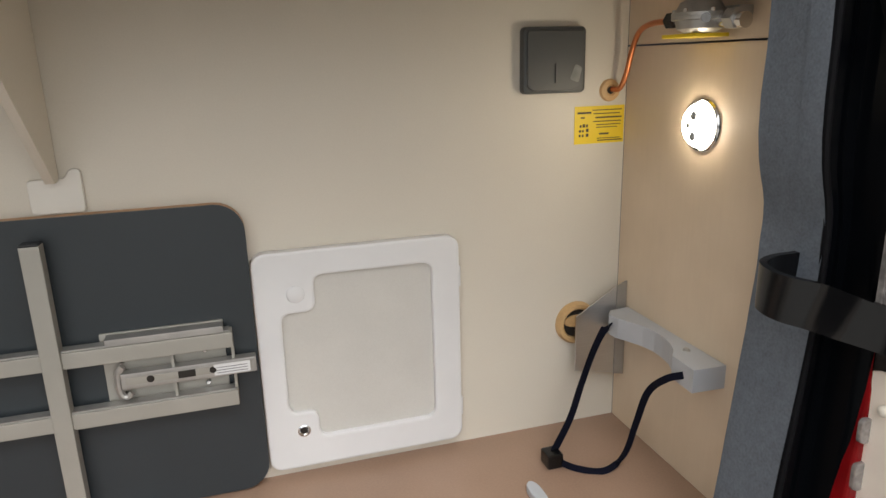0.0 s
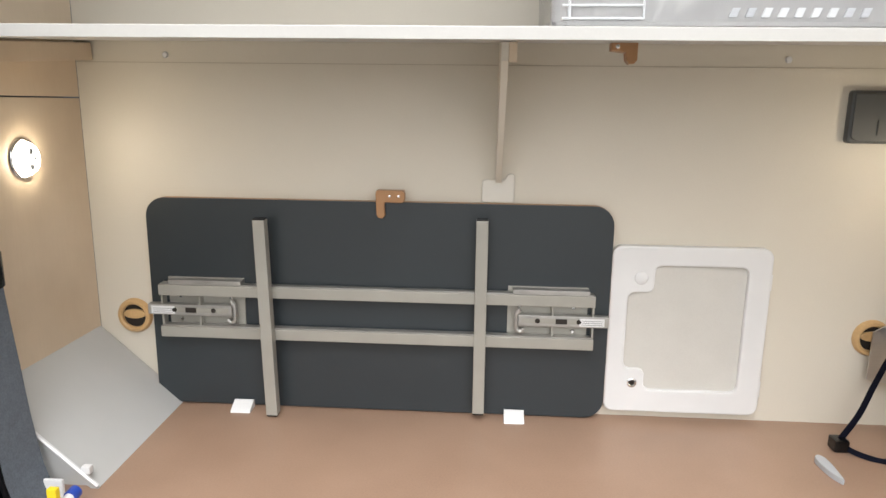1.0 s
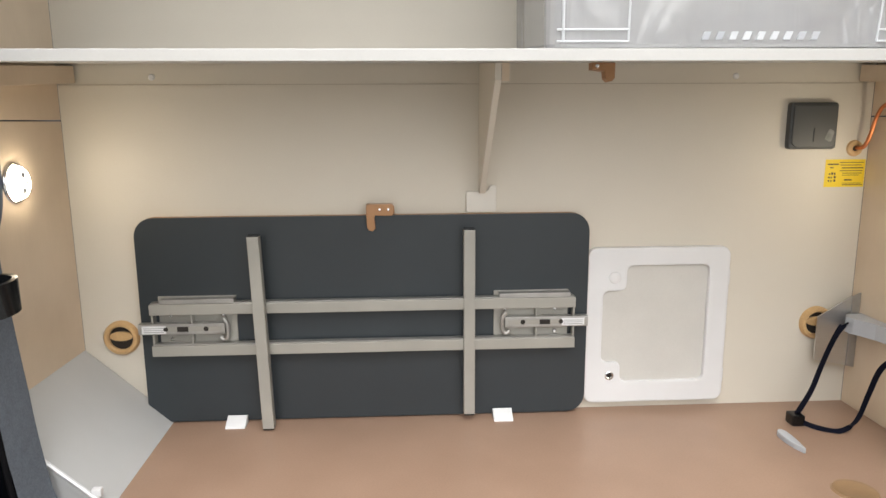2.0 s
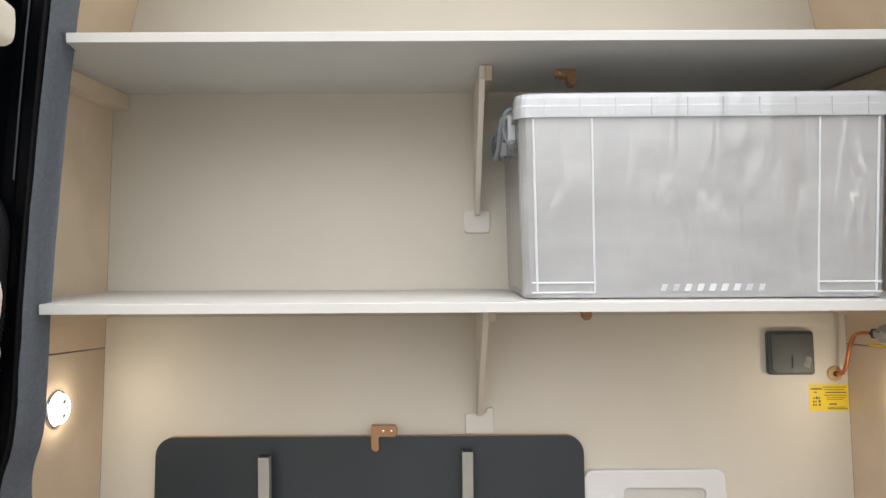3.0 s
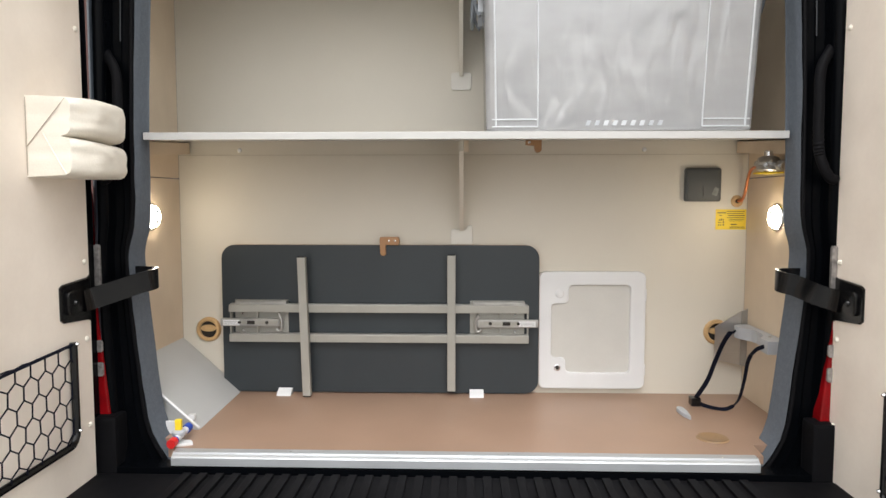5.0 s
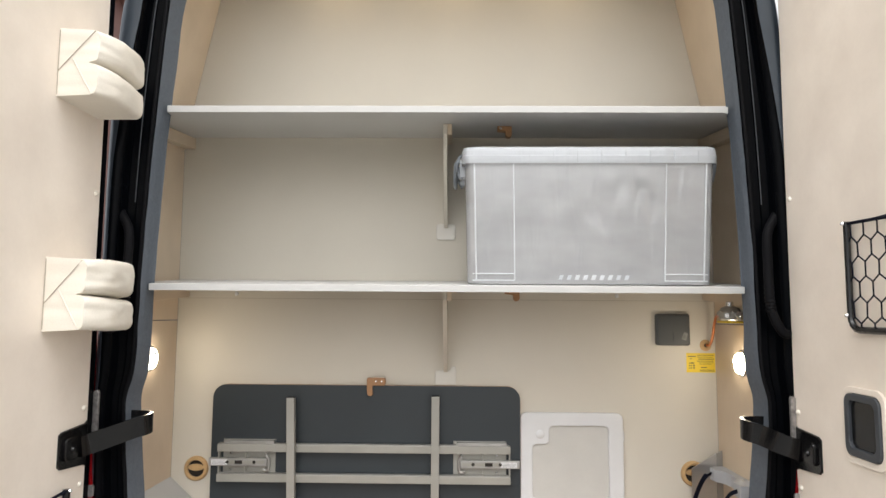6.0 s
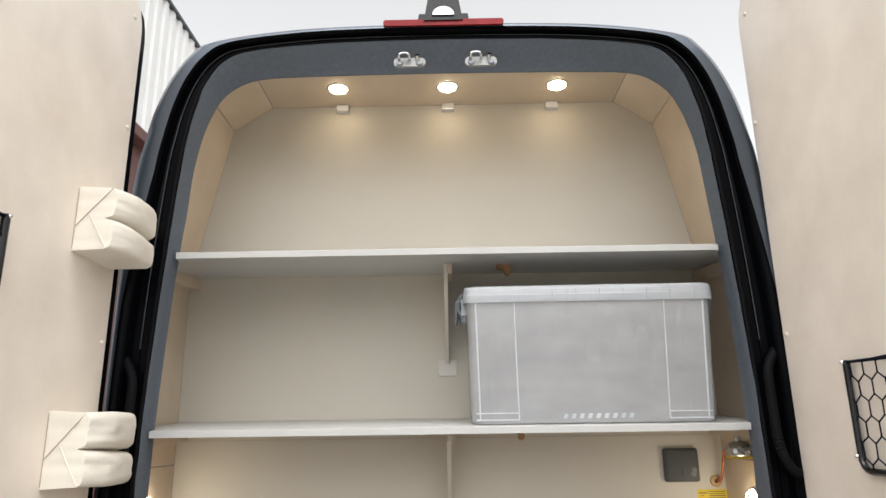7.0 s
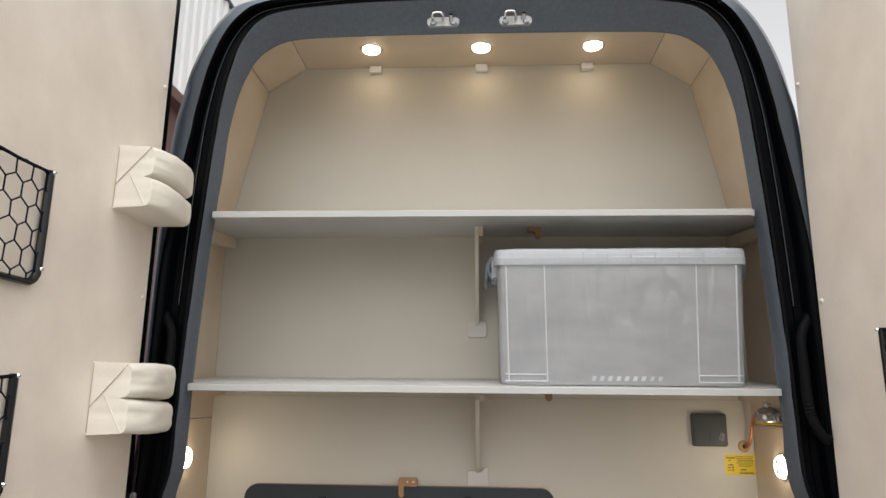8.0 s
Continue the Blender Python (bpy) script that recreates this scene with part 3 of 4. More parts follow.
# ---- padded holders on the door ----
def padded_holder(z0, z1):
    x, y0, y1, deep = -0.845, -0.788, -0.600, 0.116
    ob_root = thing("padded_holder", "cream leather padded holder with two rounded lobes on the door", "holder", group="padded holders", at=(x, (y0 + y1) / 2, z0))
    inv = pose(x, (y0 + y1) / 2, z0).inverted()
    h = z1 - z0
    # section: flat on the door, two lobes and a deep groove between them
    sec = []
    n = 36
    for i in range(n + 1):
        t = i / n
        u = 2 * t % 1.0 if i < n else 1.0
        lobe = max(0.0, 1 - abs(2 * u - 1) ** 5.0) ** 0.55
        inner = 0.25 < t < 0.75
        sec.append((t, 0.74 + 0.26 * lobe if inner else 0.86 + 0.14 * lobe, 1 - lobe if inner else 0.0))
    bm = bmesh.new()
    rows = 22
    grid = []
    for j in range(rows + 1):
        v = j / rows
        y = y0 + v * (y1 - y0)
        end = min(1, v / 0.42)
        # the near end is folded in like a parcel, the far end hangs a little
        keep = 0.80 + 0.20 * math.sin(end * math.pi / 2) ** 0.8
        row = []
        for t, d, groove in sec:
            fold = 0.0008 * math.sin(t * 46 + z0 * 7) * max(0, 1 - v / 0.45) * (1 if 0.5 < t < 0.95 else 0.3)
            wrinkle = 0.0035 * noise.noise((t * 5, v * 4, z0 * 9)) + 0.0012 * noise.noise((t * 16, v * 9, z0 * 5)) + fold
            bulge = 0.012 * math.sin(math.pi * v) * (1 - groove)
            zz = z0 + h * (0.5 + (t - 0.5) * (0.95 + 0.05 * end)) - 0.006 * v * (1 - abs(2 * t - 1))
            row.append(bm.verts.new((x + deep * d * keep * (1 - 0.04 * v) - 0.012 * groove * end + wrinkle + bulge * 0.5, y + 0.004 * noise.noise((t * 7, v * 3, z0)), zz)))
        grid.append(row)
    for a, b_ in zip(grid, grid[1:]):
        for i in range(n):
            bm.faces.new((a[i], a[i + 1], b_[i + 1], b_[i]))
    for row, yy in ((grid[0], y0), (grid[-1], y1)):
        base = [bm.verts.new((x, yy, z0 + h * t)) for t, d, g in sec]
        for i in range(n):
            bm.faces.new((row[i], row[i + 1], base[i + 1], base[i]))
        if row is grid[0]:
            first = base
        else:
            last = base
    for i in (0, n):
        edge = [r_[i] for r_ in grid]
        bm.faces.new([first[i]] + edge + [last[i]])
    ob = part("cover", bm, M_HIDE, ob_root, "", True)
    ob.matrix_parent_inverse = inv
    seam = [(x + 0.002, y0 - 0.0015, z0 + h * 0.37), (x + 0.043, y0 - 0.002, z0 + h * 0.665), (x + 0.084, y0 - 0.0015, z0 + h * 0.96)]
    ob = part("seam", tube(smooth_path(seam, 4), 0.0009, 6), M_SEAM, ob_root, "dark stitched seam")
    ob.matrix_parent_inverse = inv
    fold = [(x + 0.034, y0 - 0.002, z0 + h * 0.56), (x + 0.058, y0 - 0.002, z0 + h * 0.29), (x + 0.082, y0 - 0.002, z0 + h * 0.03)]
    ob = part("piping", tube(smooth_path(fold, 4), 0.0016, 6), M_HIDE, ob_root, "raised fold")
    ob.matrix_parent_inverse = inv
    ob = part("base_seam", tube([(x + 0.002, y0 - 0.001, z0 + 0.004), (x + 0.002, y0 - 0.001, z1 - 0.004)], 0.0007, 6), M_SEAM, ob_root, "dark stitched edge")
    ob.matrix_parent_inverse = inv
    return ob_root


padded_holder(0.663, 0.828)
padded_holder(1.194, 1.354)


# ---- net pockets ----
def net_pocket(x, s, y0, y1, z0, z1, label):
    """y0 is the edge nearer to the hinge; the net hangs in a frame, just off the lining."""
    xx = x - s * 0.010
    root = thing("net_pocket", label, "net pocket", group="net pockets", at=(x, y0, z0))
    inv = pose(x, y0, z0).inverted()
    r = 0.03
    way = [(xx, y0, z1)] + [(xx, y0, z0 + r)] + [(xx, y0 - r + r * math.cos(radians(a)), z0 + r - r * math.sin(radians(a))) for a in (20, 45, 70, 90)]
    way += [(xx, y1 + r, z0)] + [(xx, y1 + r - r * math.sin(radians(a)), z0 + r - r * math.cos(radians(a))) for a in (20, 45, 70, 90)] + [(xx, y1, z1)]
    ob = part("frame", tube(way, 0.0085, 8, flat=0.8), M_PLASTIC, root, "black plastic frame", True)
    ob.matrix_parent_inverse = inv
    ob = part("top_cord", tube([(xx, y0, z1 - 0.004), (xx - s * 0.01, (y0 + y1) / 2, z1 - 0.012), (xx, y1, z1 - 0.004)], 0.0035, 6), M_NAVY, root, "black elastic cord")
    ob.matrix_parent_inverse = inv
    for y in (y0, y1):
        for z in (z1 - 0.004, z0 + r):
            ob = part("screw", lathe([(0, 0.004), (0.003, 0.0035), (0.0045, 0.0)], pose(xx - s * 0.008, y, z, 0, -s * 90, 0), 10), M_CHROME, root)
            ob.matrix_parent_inverse = inv
    # hexagon mesh of cords
    bm = bmesh.new()
    w, hgt = 0.049, 0.056
    ny, nz = int((y0 - y1) / w) + 2, int((z1 - z0) / (hgt * 0.75)) + 2
    seen = set()
    for j in range(-1, nz):
        for i in range(-1, ny):
            cy = y1 + (i + (0.5 if j % 2 else 0)) * w
            cz = z0 + j * hgt * 0.75
            ring = [(cy + w / 2 * a, cz + hgt / 2 * c) for a, c in ((0, 1), (1, 0.5), (1, -0.5), (0, -1), (-1, -0.5), (-1, 0.5))]
            for k in range(6):
                p, q = ring[k], ring[(k + 1) % 6]
                key = tuple(sorted((tuple(round(c, 3) for c in p), tuple(round(c, 3) for c in q))))
                if key in seen:
                    continue
                seen.add(key)
                inside = [y1 - 0.003 <= t[0] <= y0 + 0.003 and z0 - 0.003 <= t[1] <= z1 - 0.002 for t in (p, q)]
                if not any(inside):
                    continue
                cl = lambda t: (min(max(t[0], y1), y0), min(max(t[1], z0), z1 - 0.006))
                p, q = cl(p), cl(q)
                if (p[0] - q[0]) ** 2 + (p[1] - q[1]) ** 2 < 1e-5:
                    continue
                sag = lambda t: xx - s * 0.006 * math.sin(math.pi * (t[0] - y1) / (y0 - y1))
                jig = lambda t: (0.0025 * noise.noise((t[0] * 40, t[1] * 40, x)), 0.0025 * noise.noise((t[1] * 40, t[0] * 40, x + 3)))
                P = (sag(p), p[0] + jig(p)[0], p[1] + jig(p)[1])
                Q = (sag(q), q[0] + jig(q)[0], q[1] + jig(q)[1])
                tube([P, Q], 0.0017, 5, bm, caps=False)
    ob = part("mesh", bm, M_NAVY, root, "black hexagonal cord mesh")
    ob["kind"] = "stuff"
    ob.matrix_parent_inverse = inv
    return root


NET = "black net pocket with a plastic frame screwed to the door lining"
net_pocket(-0.845, -1, -0.668, -1.22, 0.065, 0.297, NET)
net_pocket(-0.845, -1, -1.043, -1.25, 0.965, 1.20, NET)
net_pocket(-0.845, -1, -1.066, -1.25, 0.56, 0.79, NET)
net_pocket(0.912, 1, -0.812, -1.22, 0.68, 0.91, NET)
net_pocket(0.912, 1, -0.765, -1.22, -0.01, 0.225, NET)

# door handle recess
ring = rounded(-0.075, -0.085, 0.075, 0.075, 0.03)
grip = part("door_handle", slab(rounded(-0.061, -0.069, 0.061, 0.061, 0.021), 0.0, -0.011, "x", holes=[rounded(-0.046, -0.052, 0.046, 0.046, 0.016)], bevel=0.003), M_DARKGREY, door_r, "dark grey recessed plastic handle")
grip.location = (0, -0.83 + 0.532, 0.485)
part("surround", slab(ring, 0.0, -0.006, "x", holes=[rounded(-0.062, -0.07, 0.062, 0.062, 0.022)], bevel=0.002), M_DOORPLY, grip)
part("cup", slab(rounded(-0.046, -0.052, 0.046, 0.046, 0.016), 0.0, -0.003, "x"), M_PLASTIC, grip)


# ---- shelves ----
FRONT_EDGE = -0.448


def shelf_height(front, tilt, y):
    """Height of a shelf's top face; the boards rise towards the wall."""
    return front + (y - FRONT_EDGE) * math.tan(radians(tilt))


def shelf(z, tilt, label):
    root = thing("shelf", label, "shelf", group="shelves", at=(C, FRONT_EDGE, z))
    inv = pose(C, FRONT_EDGE, z).inverted()
    root.rotation_euler = (radians(tilt), 0, 0)
    half = 0.892 if z < 1 else 0.872
    near = 0.803 if z < 1 else 0.775
    pts = [(C - half, -0.004), (C - half, -0.36), (C - near - 0.012, -0.39), (C - near, FRONT_EDGE), (C + 0.764, FRONT_EDGE), (C + 0.764, -0.435), (C + near, -0.435), (C + near + 0.012, -0.39), (C + half, -0.36), (C + half, -0.004)]
    ob = part("board", slab(pts, z - 0.018, z, "z", bevel=0.0015), M_SHELF, root)
    ob.matrix_parent_inverse = inv
    for x0, x1 in ((L, L + 0.040), (R - 0.040, R)):
        ob = part("cleat", block((x0 + 0.001, -0.395, z - 0.058), (x1 - 0.001, -0.006, z - 0.0225), 0.002), M_PLY, root, "beige wooden support cleat")
        ob.matrix_parent_inverse = inv
    return root


LOW, HIGH = (0.785, 4.2), (1.279, 5.6)
shelf(*LOW, "white laminated shelf board holding a plastic storage box")
shelf(*HIGH, "white laminated upper shelf board, empty")


def bracket(x, level, foot):
    z0, z1 = (shelf_height(*level, y) - 0.0195 for y in (-0.275, -0.004))
    root = thing("shelf_bracket", "thin cream triangular shelf bracket with a white foot plate", "bracket", group="shelf brackets", at=(x, 0, foot))
    inv = pose(x, 0, foot).inverted()
    pts = [(-0.004, z1), (-0.275, z0), (-0.275, z0 - 0.03), (-0.028, foot), (-0.004, foot)]
    ob = part("gusset", slab(pts, x - 0.006, x + 0.006, "x", bevel=0.001), M_BACK, root)
    ob.matrix_parent_inverse = inv
    ob = part("foot_plate", slab(fillet([(x - 0.034, foot - 0.045), (x + 0.034, foot - 0.045), (x + 0.034, foot + 0.016), (x + 0.018, foot + 0.016), (x + 0.015, foot + 0.003), (x - 0.034, foot + 0.003)], 0.007) if foot < 0.9 else rounded(x - 0.032, foot - 0.042, x + 0.032, foot + 0.012, 0.009), -0.001, -0.008, "y", bevel=0.002), M_FOOT, root, "white plastic foot plate")
    ob.matrix_parent_inverse = inv
    ob = part("top_cleat", slab([(-0.06, z1 - 0.004), (-0.275, z0), (-0.275, z0 - 0.032), (-0.06, z1 - 0.036)], x + 0.0065, x + 0.02, "x"), M_PLY, root)
    ob.matrix_parent_inverse = inv


bracket(0.033, LOW, 0.520)
bracket(0.031, HIGH, 0.997)


def toggle(x, y, z, turn, m):
    """A small L-shaped turn latch."""
    root = thing("turn_latch", "small tan plastic turn latch with two screws", "latch", group="turn latches", at=(x, y, z))
    root.matrix_basis = m
    part("arm", slab([(-0.028, 0.002), (-0.024, 0.008), (0.028, 0.008), (0.034, 0.002), (0.034, -0.012), (0.028, -0.018), (-0.008, -0.017), (-0.010, -0.024), (-0.008, -0.046), (-0.014, -0.052), (-0.022, -0.050), (-0.026, -0.044)], 0.0, -0.012, "y", bevel=0.002), M_TAN, root)
    for a in (0.002, 0.021):
        part("screw", lathe([(0, 0.0145), (0.0025, 0.014), (0.0038, 0.0115)], pose(a, 0, -0.004) @ FACE_BACK, 10), M_CHROME, root)


toggle(0, 0, 0, 0, pose(-0.195, -0.026, 0.492))
for x, y, z in ((0.212, -0.225, shelf_height(*HIGH, -0.225) - 0.0195), (0.234, -0.225, shelf_height(*LOW, -0.225) - 0.0195)):
    catch = thing("shelf_latch", "small tan plastic latch hanging under the shelf", "latch", group="shelf latches", at=(x, y, z))
    part("body", slab([(-0.022, 0), (0.022, 0), (0.022, -0.028), (0.017, -0.034), (0.010, -0.035), (0.004, -0.029), (0.002, -0.016), (-0.022, -0.013)], 0.012, -0.012, "y", bevel=0.002), M_TAN, catch)
    part("screw", lathe([(0, 0.0015), (0.0025, 0.001), (0.0038, 0.0)], pose(-0.012, -0.0125, -0.0065) @ FACE_BACK, 10), M_CHROME, catch)
spacer = thing("latch_block", "small tan spacer block under the turn latch", "block", at=(-0.195, 0, 0.49))
part("body", block((-0.028, -0.025, -0.012), (0.03, -0.0005, 0.008), 0.002), M_TAN, spacer)

# screw caps and joint of the back wall under the lower shelf
for x in (-0.67, 0.60):
    tagged(part("screw_cap", lathe([(0, 0.004), (0.005, 0.0035), (0.007, 0.0)], pose(x, -0.0005, 0.7715) @ FACE_BACK, 14), M_WHITE, None, "", True), "small white screw cap on the cream wall", "screw cap", group="screw caps")
tagged(part("trim", block((L + 0.001, -0.0012, 0.7555), (R - 0.001, -0.0004, 0.7568), 0.0), M_JOINT), "dark joint line of the wall lining under the shelf", "trim", kind="structure")


# ---- lamps ----
def puck(m, label, lit):
    root = thing("led_lamp", label, "lamp", group="led lamps")
    root.matrix_basis = m
    part("bezel", lathe([(0.0325, 0.0), (0.0325, 0.0035), (0.036, 0.005), (0.039, 0.003), (0.040, 0.0)], Matrix(), 36), M_CHROME, root, "chrome rim", True)
    part("led_face", lathe([(0, 0.017), (0.020, 0.0165), (0.027, 0.0145), (0.0312, 0.009), (0.032, 0.001)], Matrix(), 36), lit, root, "glowing warm white face")
    for a, c, r in ((-0.0145, -0.004, 1.0), (0.0145, -0.004, 1.0), (0.0, 0.006, 0.7)):
        part("led_dome", lathe([(0.0066 * r, 0.014), (0.0066 * r, 0.0185), (0.0045 * r, 0.020), (0.002 * r, 0.020), (0.0, 0.018)], pose(a, c, 0.001), 14), M_GREYPLAST, root, "small grey reflector dome", True)


for x in (-0.342, 0.046, 0.434):
    puck(pose(x, -0.138, 1.957, 180, 0, 0) @ Matrix.Diagonal((1, 1, 0.5, 1)), "round chrome led lamp set in the ceiling, lit", M_LED)
puck(pose(L, -0.20, 0.567, 0, 90, 0), "round chrome led lamp on the side lining, lit", M_LED_SIDE)
puck(pose(R, -0.206, 0.567, 0, -90, 0), "round chrome led lamp on the side lining, lit", M_LED_SIDE)

for x in (-0.345, 0.047, 0.432):
    tagged(part("clip", block((x - 0.022, -0.022, 1.930), (x + 0.022, -0.001, 1.955), 0.002), M_WHITE), "small white plastic corner clip under the ceiling", "clip", group="ceiling clips")
for x in (-0.526, 0.081):
    tagged(part("clip", slab([(-0.066, 0.0), (-0.030, 0.0), (-0.030, 0.017), (-0.036, 0.019), (-0.064, 0.004)], x - 0.022, x + 0.022, "x", bevel=0.001), M_WHITE), "small white plastic clip holding the table foot", "clip", group="table clips")


# ---- folding table ----
def folding_table():
    x0, x1, z0, z1 = -0.727, 0.276, 0.003, 0.474
    root = thing("folding_table", "slate grey folding table stowed upright against the wall, underside out", "table", at=((x0 + x1) / 2, -0.015, z0))
    inv = pose((x0 + x1) / 2, -0.015, z0).inverted()

    def on(nm, bm, mat, lab="", smooth=False, parent=root):
        ob = part(nm, bm, mat, parent, lab, smooth)
        ob.matrix_parent_inverse = inv if parent is root else Matrix()
        return ob
    on("tabletop", slab(rounded(x0, z0, x1, z1, 0.042), -0.0235, -0.0265, "y", bevel=0.0008), M_SLATE, "dark slate laminate underside")
    on("table_core", slab(rounded(x0, z0, x1, z1, 0.042), -0.006, -0.0235, "y"), M_EDGE, "plywood edge")
    y = -0.0265
    for za in (0.276, 0.182):
        on("rail", block((-0.697, y - 0.030, za - 0.012), (0.242, y - 0.004, za + 0.012), 0.002), M_STEEL, "grey painted steel rail")
        on("rail_groove", block((-0.694, y - 0.026, za + 0.0122), (0.238, y - 0.008, za + 0.0145)), M_ZINC)
    legs = ((-0.454, 0.006, 0.439, 0.034, y - 0.058), (0.002, 0.018, 0.444, 0.0, y - 0.036))
    for x, a, b_, lean, yy in legs:
        bm = block((x - 0.0125, yy, a), (x + 0.0125, yy + 0.024, b_), 0.002)
        if lean:
            for v in bm.verts:
                v.co.x += -0.006 * (v.co.z - 0.22) / 0.22
        leg = on("leg", bm, M_STEEL, "grey painted steel leg")
        for z in (a, b_):
            dx = -0.006 * (z - 0.22) / 0.22 if lean else 0
            bm = block((x + dx - 0.0115, yy + 0.001, z - 0.003), (x + dx + 0.0115, yy + 0.023, z + 0.003), 0.001)
            ob = part("end_cap", bm, M_PLASTIC, leg, "black plastic end cap")
    for s, cx, far in ((-1, -0.60, -0.725), (1, 0.145, 0.272)):
        pl = on("slide_plate", block((min(cx - 0.085, cx + 0.085), y - 0.004, 0.165), (max(cx - 0.085, cx + 0.085), y, 0.300), 0.001), M_STEEL, "steel mounting plate")
        part("lug", block((cx - 0.075, y - 0.028, 0.2885), (cx + 0.085, y - 0.004, 0.2985), 0.001), M_ZINC, pl)
        part("web", block((cx + s * 0.01 - 0.002, y - 0.022, 0.195), (cx + s * 0.01 + 0.002, y - 0.004, 0.262)), M_STEEL, pl)
        part("web", block((cx + s * 0.095 - 0.002, y - 0.020, 0.195), (cx + s * 0.095 + 0.002, y, 0.262)), M_STEEL, pl)
        a, b_ = sorted((cx - s * 0.062, far))
        arm = on("slide_arm", block((a, y - 0.026, 0.219), (b_, y - 0.008, 0.243), 0.002), M_ZINC, "zinc locking slide")
        part("channel", block((a + 0.006, y - 0.0275, 0.226), (b_ - 0.006, y - 0.0262, 0.237)), M_STEEL, arm)
        c2 = far - s * 0.035
        part("sticker", block((c2 - 0.026, y - 0.0288, 0.2225), (c2 + 0.026, y - 0.0276, 0.2395)), M_WHITE, arm, "white printed sticker")
        for k in (-0.018, -0.004, 0.010):
            part("sticker_print", block((c2 - 0.022, y - 0.0292, 0.231 + k * 0.3), (c2 + 0.022, y - 0.0289, 0.2318 + k * 0.3)), M_DARKGREY, arm)
        part("slot", block((cx + s * 0.028 - 0.012, y - 0.0285, 0.226), (cx + s * 0.028 + 0.012, y - 0.0276, 0.237)), M_HOLE, arm)
        for k in (-0.022, 0.065):
            part("rivet", lathe([(0, 0.0022), (0.004, 0.002), (0.0055, 0)], pose(cx + s * k, y - 0.0275, 0.2315) @ FACE_BACK, 12), M_HOLE, arm)
        part("hook_end", tube(smooth_path([(cx - s * 0.058, y - 0.018, 0.252), (cx - s * 0.066, y - 0.018, 0.24), (cx - s * 0.066, y - 0.018, 0.212), (cx - s * 0.058, y - 0.018, 0.204), (cx - s * 0.05, y - 0.018, 0.21)], 4), 0.005, 8), M_ZINC, arm, "", True)
        for dx in (-0.06, 0.055):
            for z in (0.203, 0.256):
                part("screw", lathe([(0, 0.003), (0.003, 0.0028), (0.005, 0)], pose(cx + dx, y - 0.004, z) @ FACE_BACK, 10), M_CHROME, pl)
    return root


folding_table()


# ---- service hatch ----
hatch = thing("service_hatch", "white plastic service hatch frame with a grey panel and two locks", "hatch", at=(0.443, 0, 0.02))
inv = pose(0.443, 0, 0.02).inverted()
x0, x1, z0, z1 = 0.277, 0.610, 0.018, 0.391


hole = fillet([(0.370, 0.349), (0.562, 0.349), (0.562, 0.070), (0.362, 0.070), (0.362, 0.118), (0.316, 0.118), (0.316, 0.290), (0.370, 0.290)], 0.017, 6)
for nm, bm, mat, lab in (("frame", slab(rounded(x0, z0, x1, z1, 0.022), -0.001, -0.018, "y", holes=[hole], bevel=0.004), M_WHITE, "white plastic frame"),
                         ("panel", slab([(x0 + 0.03, z0 + 0.03), (x1 - 0.03, z0 + 0.03), (x1 - 0.03, z1 - 0.03), (x0 + 0.03, z1 - 0.03)], -0.0012, -0.009, "y"), M_GREYPANEL, "light grey textured panel"),
                         ("lock", lathe([(0.014, 0), (0.014, 0.0015), (0.012, 0.003), (0.0, 0.003)], pose(0.341, -0.018, 0.322) @ FACE_BACK, 20), M_WHITE, "white lock cover"),
                         ("lock", lathe([(0.0105, 0), (0.0105, 0.002), (0.008, 0.003), (0.0055, 0.0005), (0, 0.0005)], pose(0.336, -0.018, 0.086) @ FACE_BACK, 20), M_CHROME, "metal key lock"),
                         ("keyhole", lathe([(0.0055, 0.0006), (0.0055, 0.0012), (0, 0.0012)], pose(0.336, -0.018, 0.086) @ FACE_BACK, 14), M_HOLE, ""),
                         ("hinge", block((0.6085, -0.012, 0.30), (0.6135, -0.002, 0.335), 0.001), M_WHITE, ""),
                         ("hinge", block((0.6085, -0.012, 0.06), (0.6135, -0.002, 0.095), 0.001), M_WHITE, "")):
    ob = part(nm, bm, mat, hatch, lab, nm in ("lock",))
    ob.matrix_parent_inverse = inv

# ---- small things on the back wall ----
vent = thing("vent_cover", "dark grey plastic vent cover on the cream wall", "vent cover", at=(0.779, 0, 0.662))
part("body", slab(rounded(-0.055, -0.052, 0.055, 0.052, 0.008), -0.0, -0.016, "y", bevel=0.005), M_VENT, vent)
part("cover_plate", slab(fillet([(-0.05, -0.040), (-0.038, -0.048), (0.030, -0.048), (0.050, -0.040), (0.05, 0.046), (-0.05, 0.046)], 0.005), -0.0162, -0.020, "y", bevel=0.002), M_VENT, vent)
part("latch_rib", block((-0.002, -0.0225, -0.035), (0.001, -0.0205, -0.005), 0.0005), M_VENT, vent)
part("worn_patch", slab(fillet([(0.024, -0.03), (0.040, -0.036), (0.046, -0.012), (0.034, -0.006)], 0.004), -0.0202, -0.0206, "y"), M_RUB, vent, "rubbed light patch")

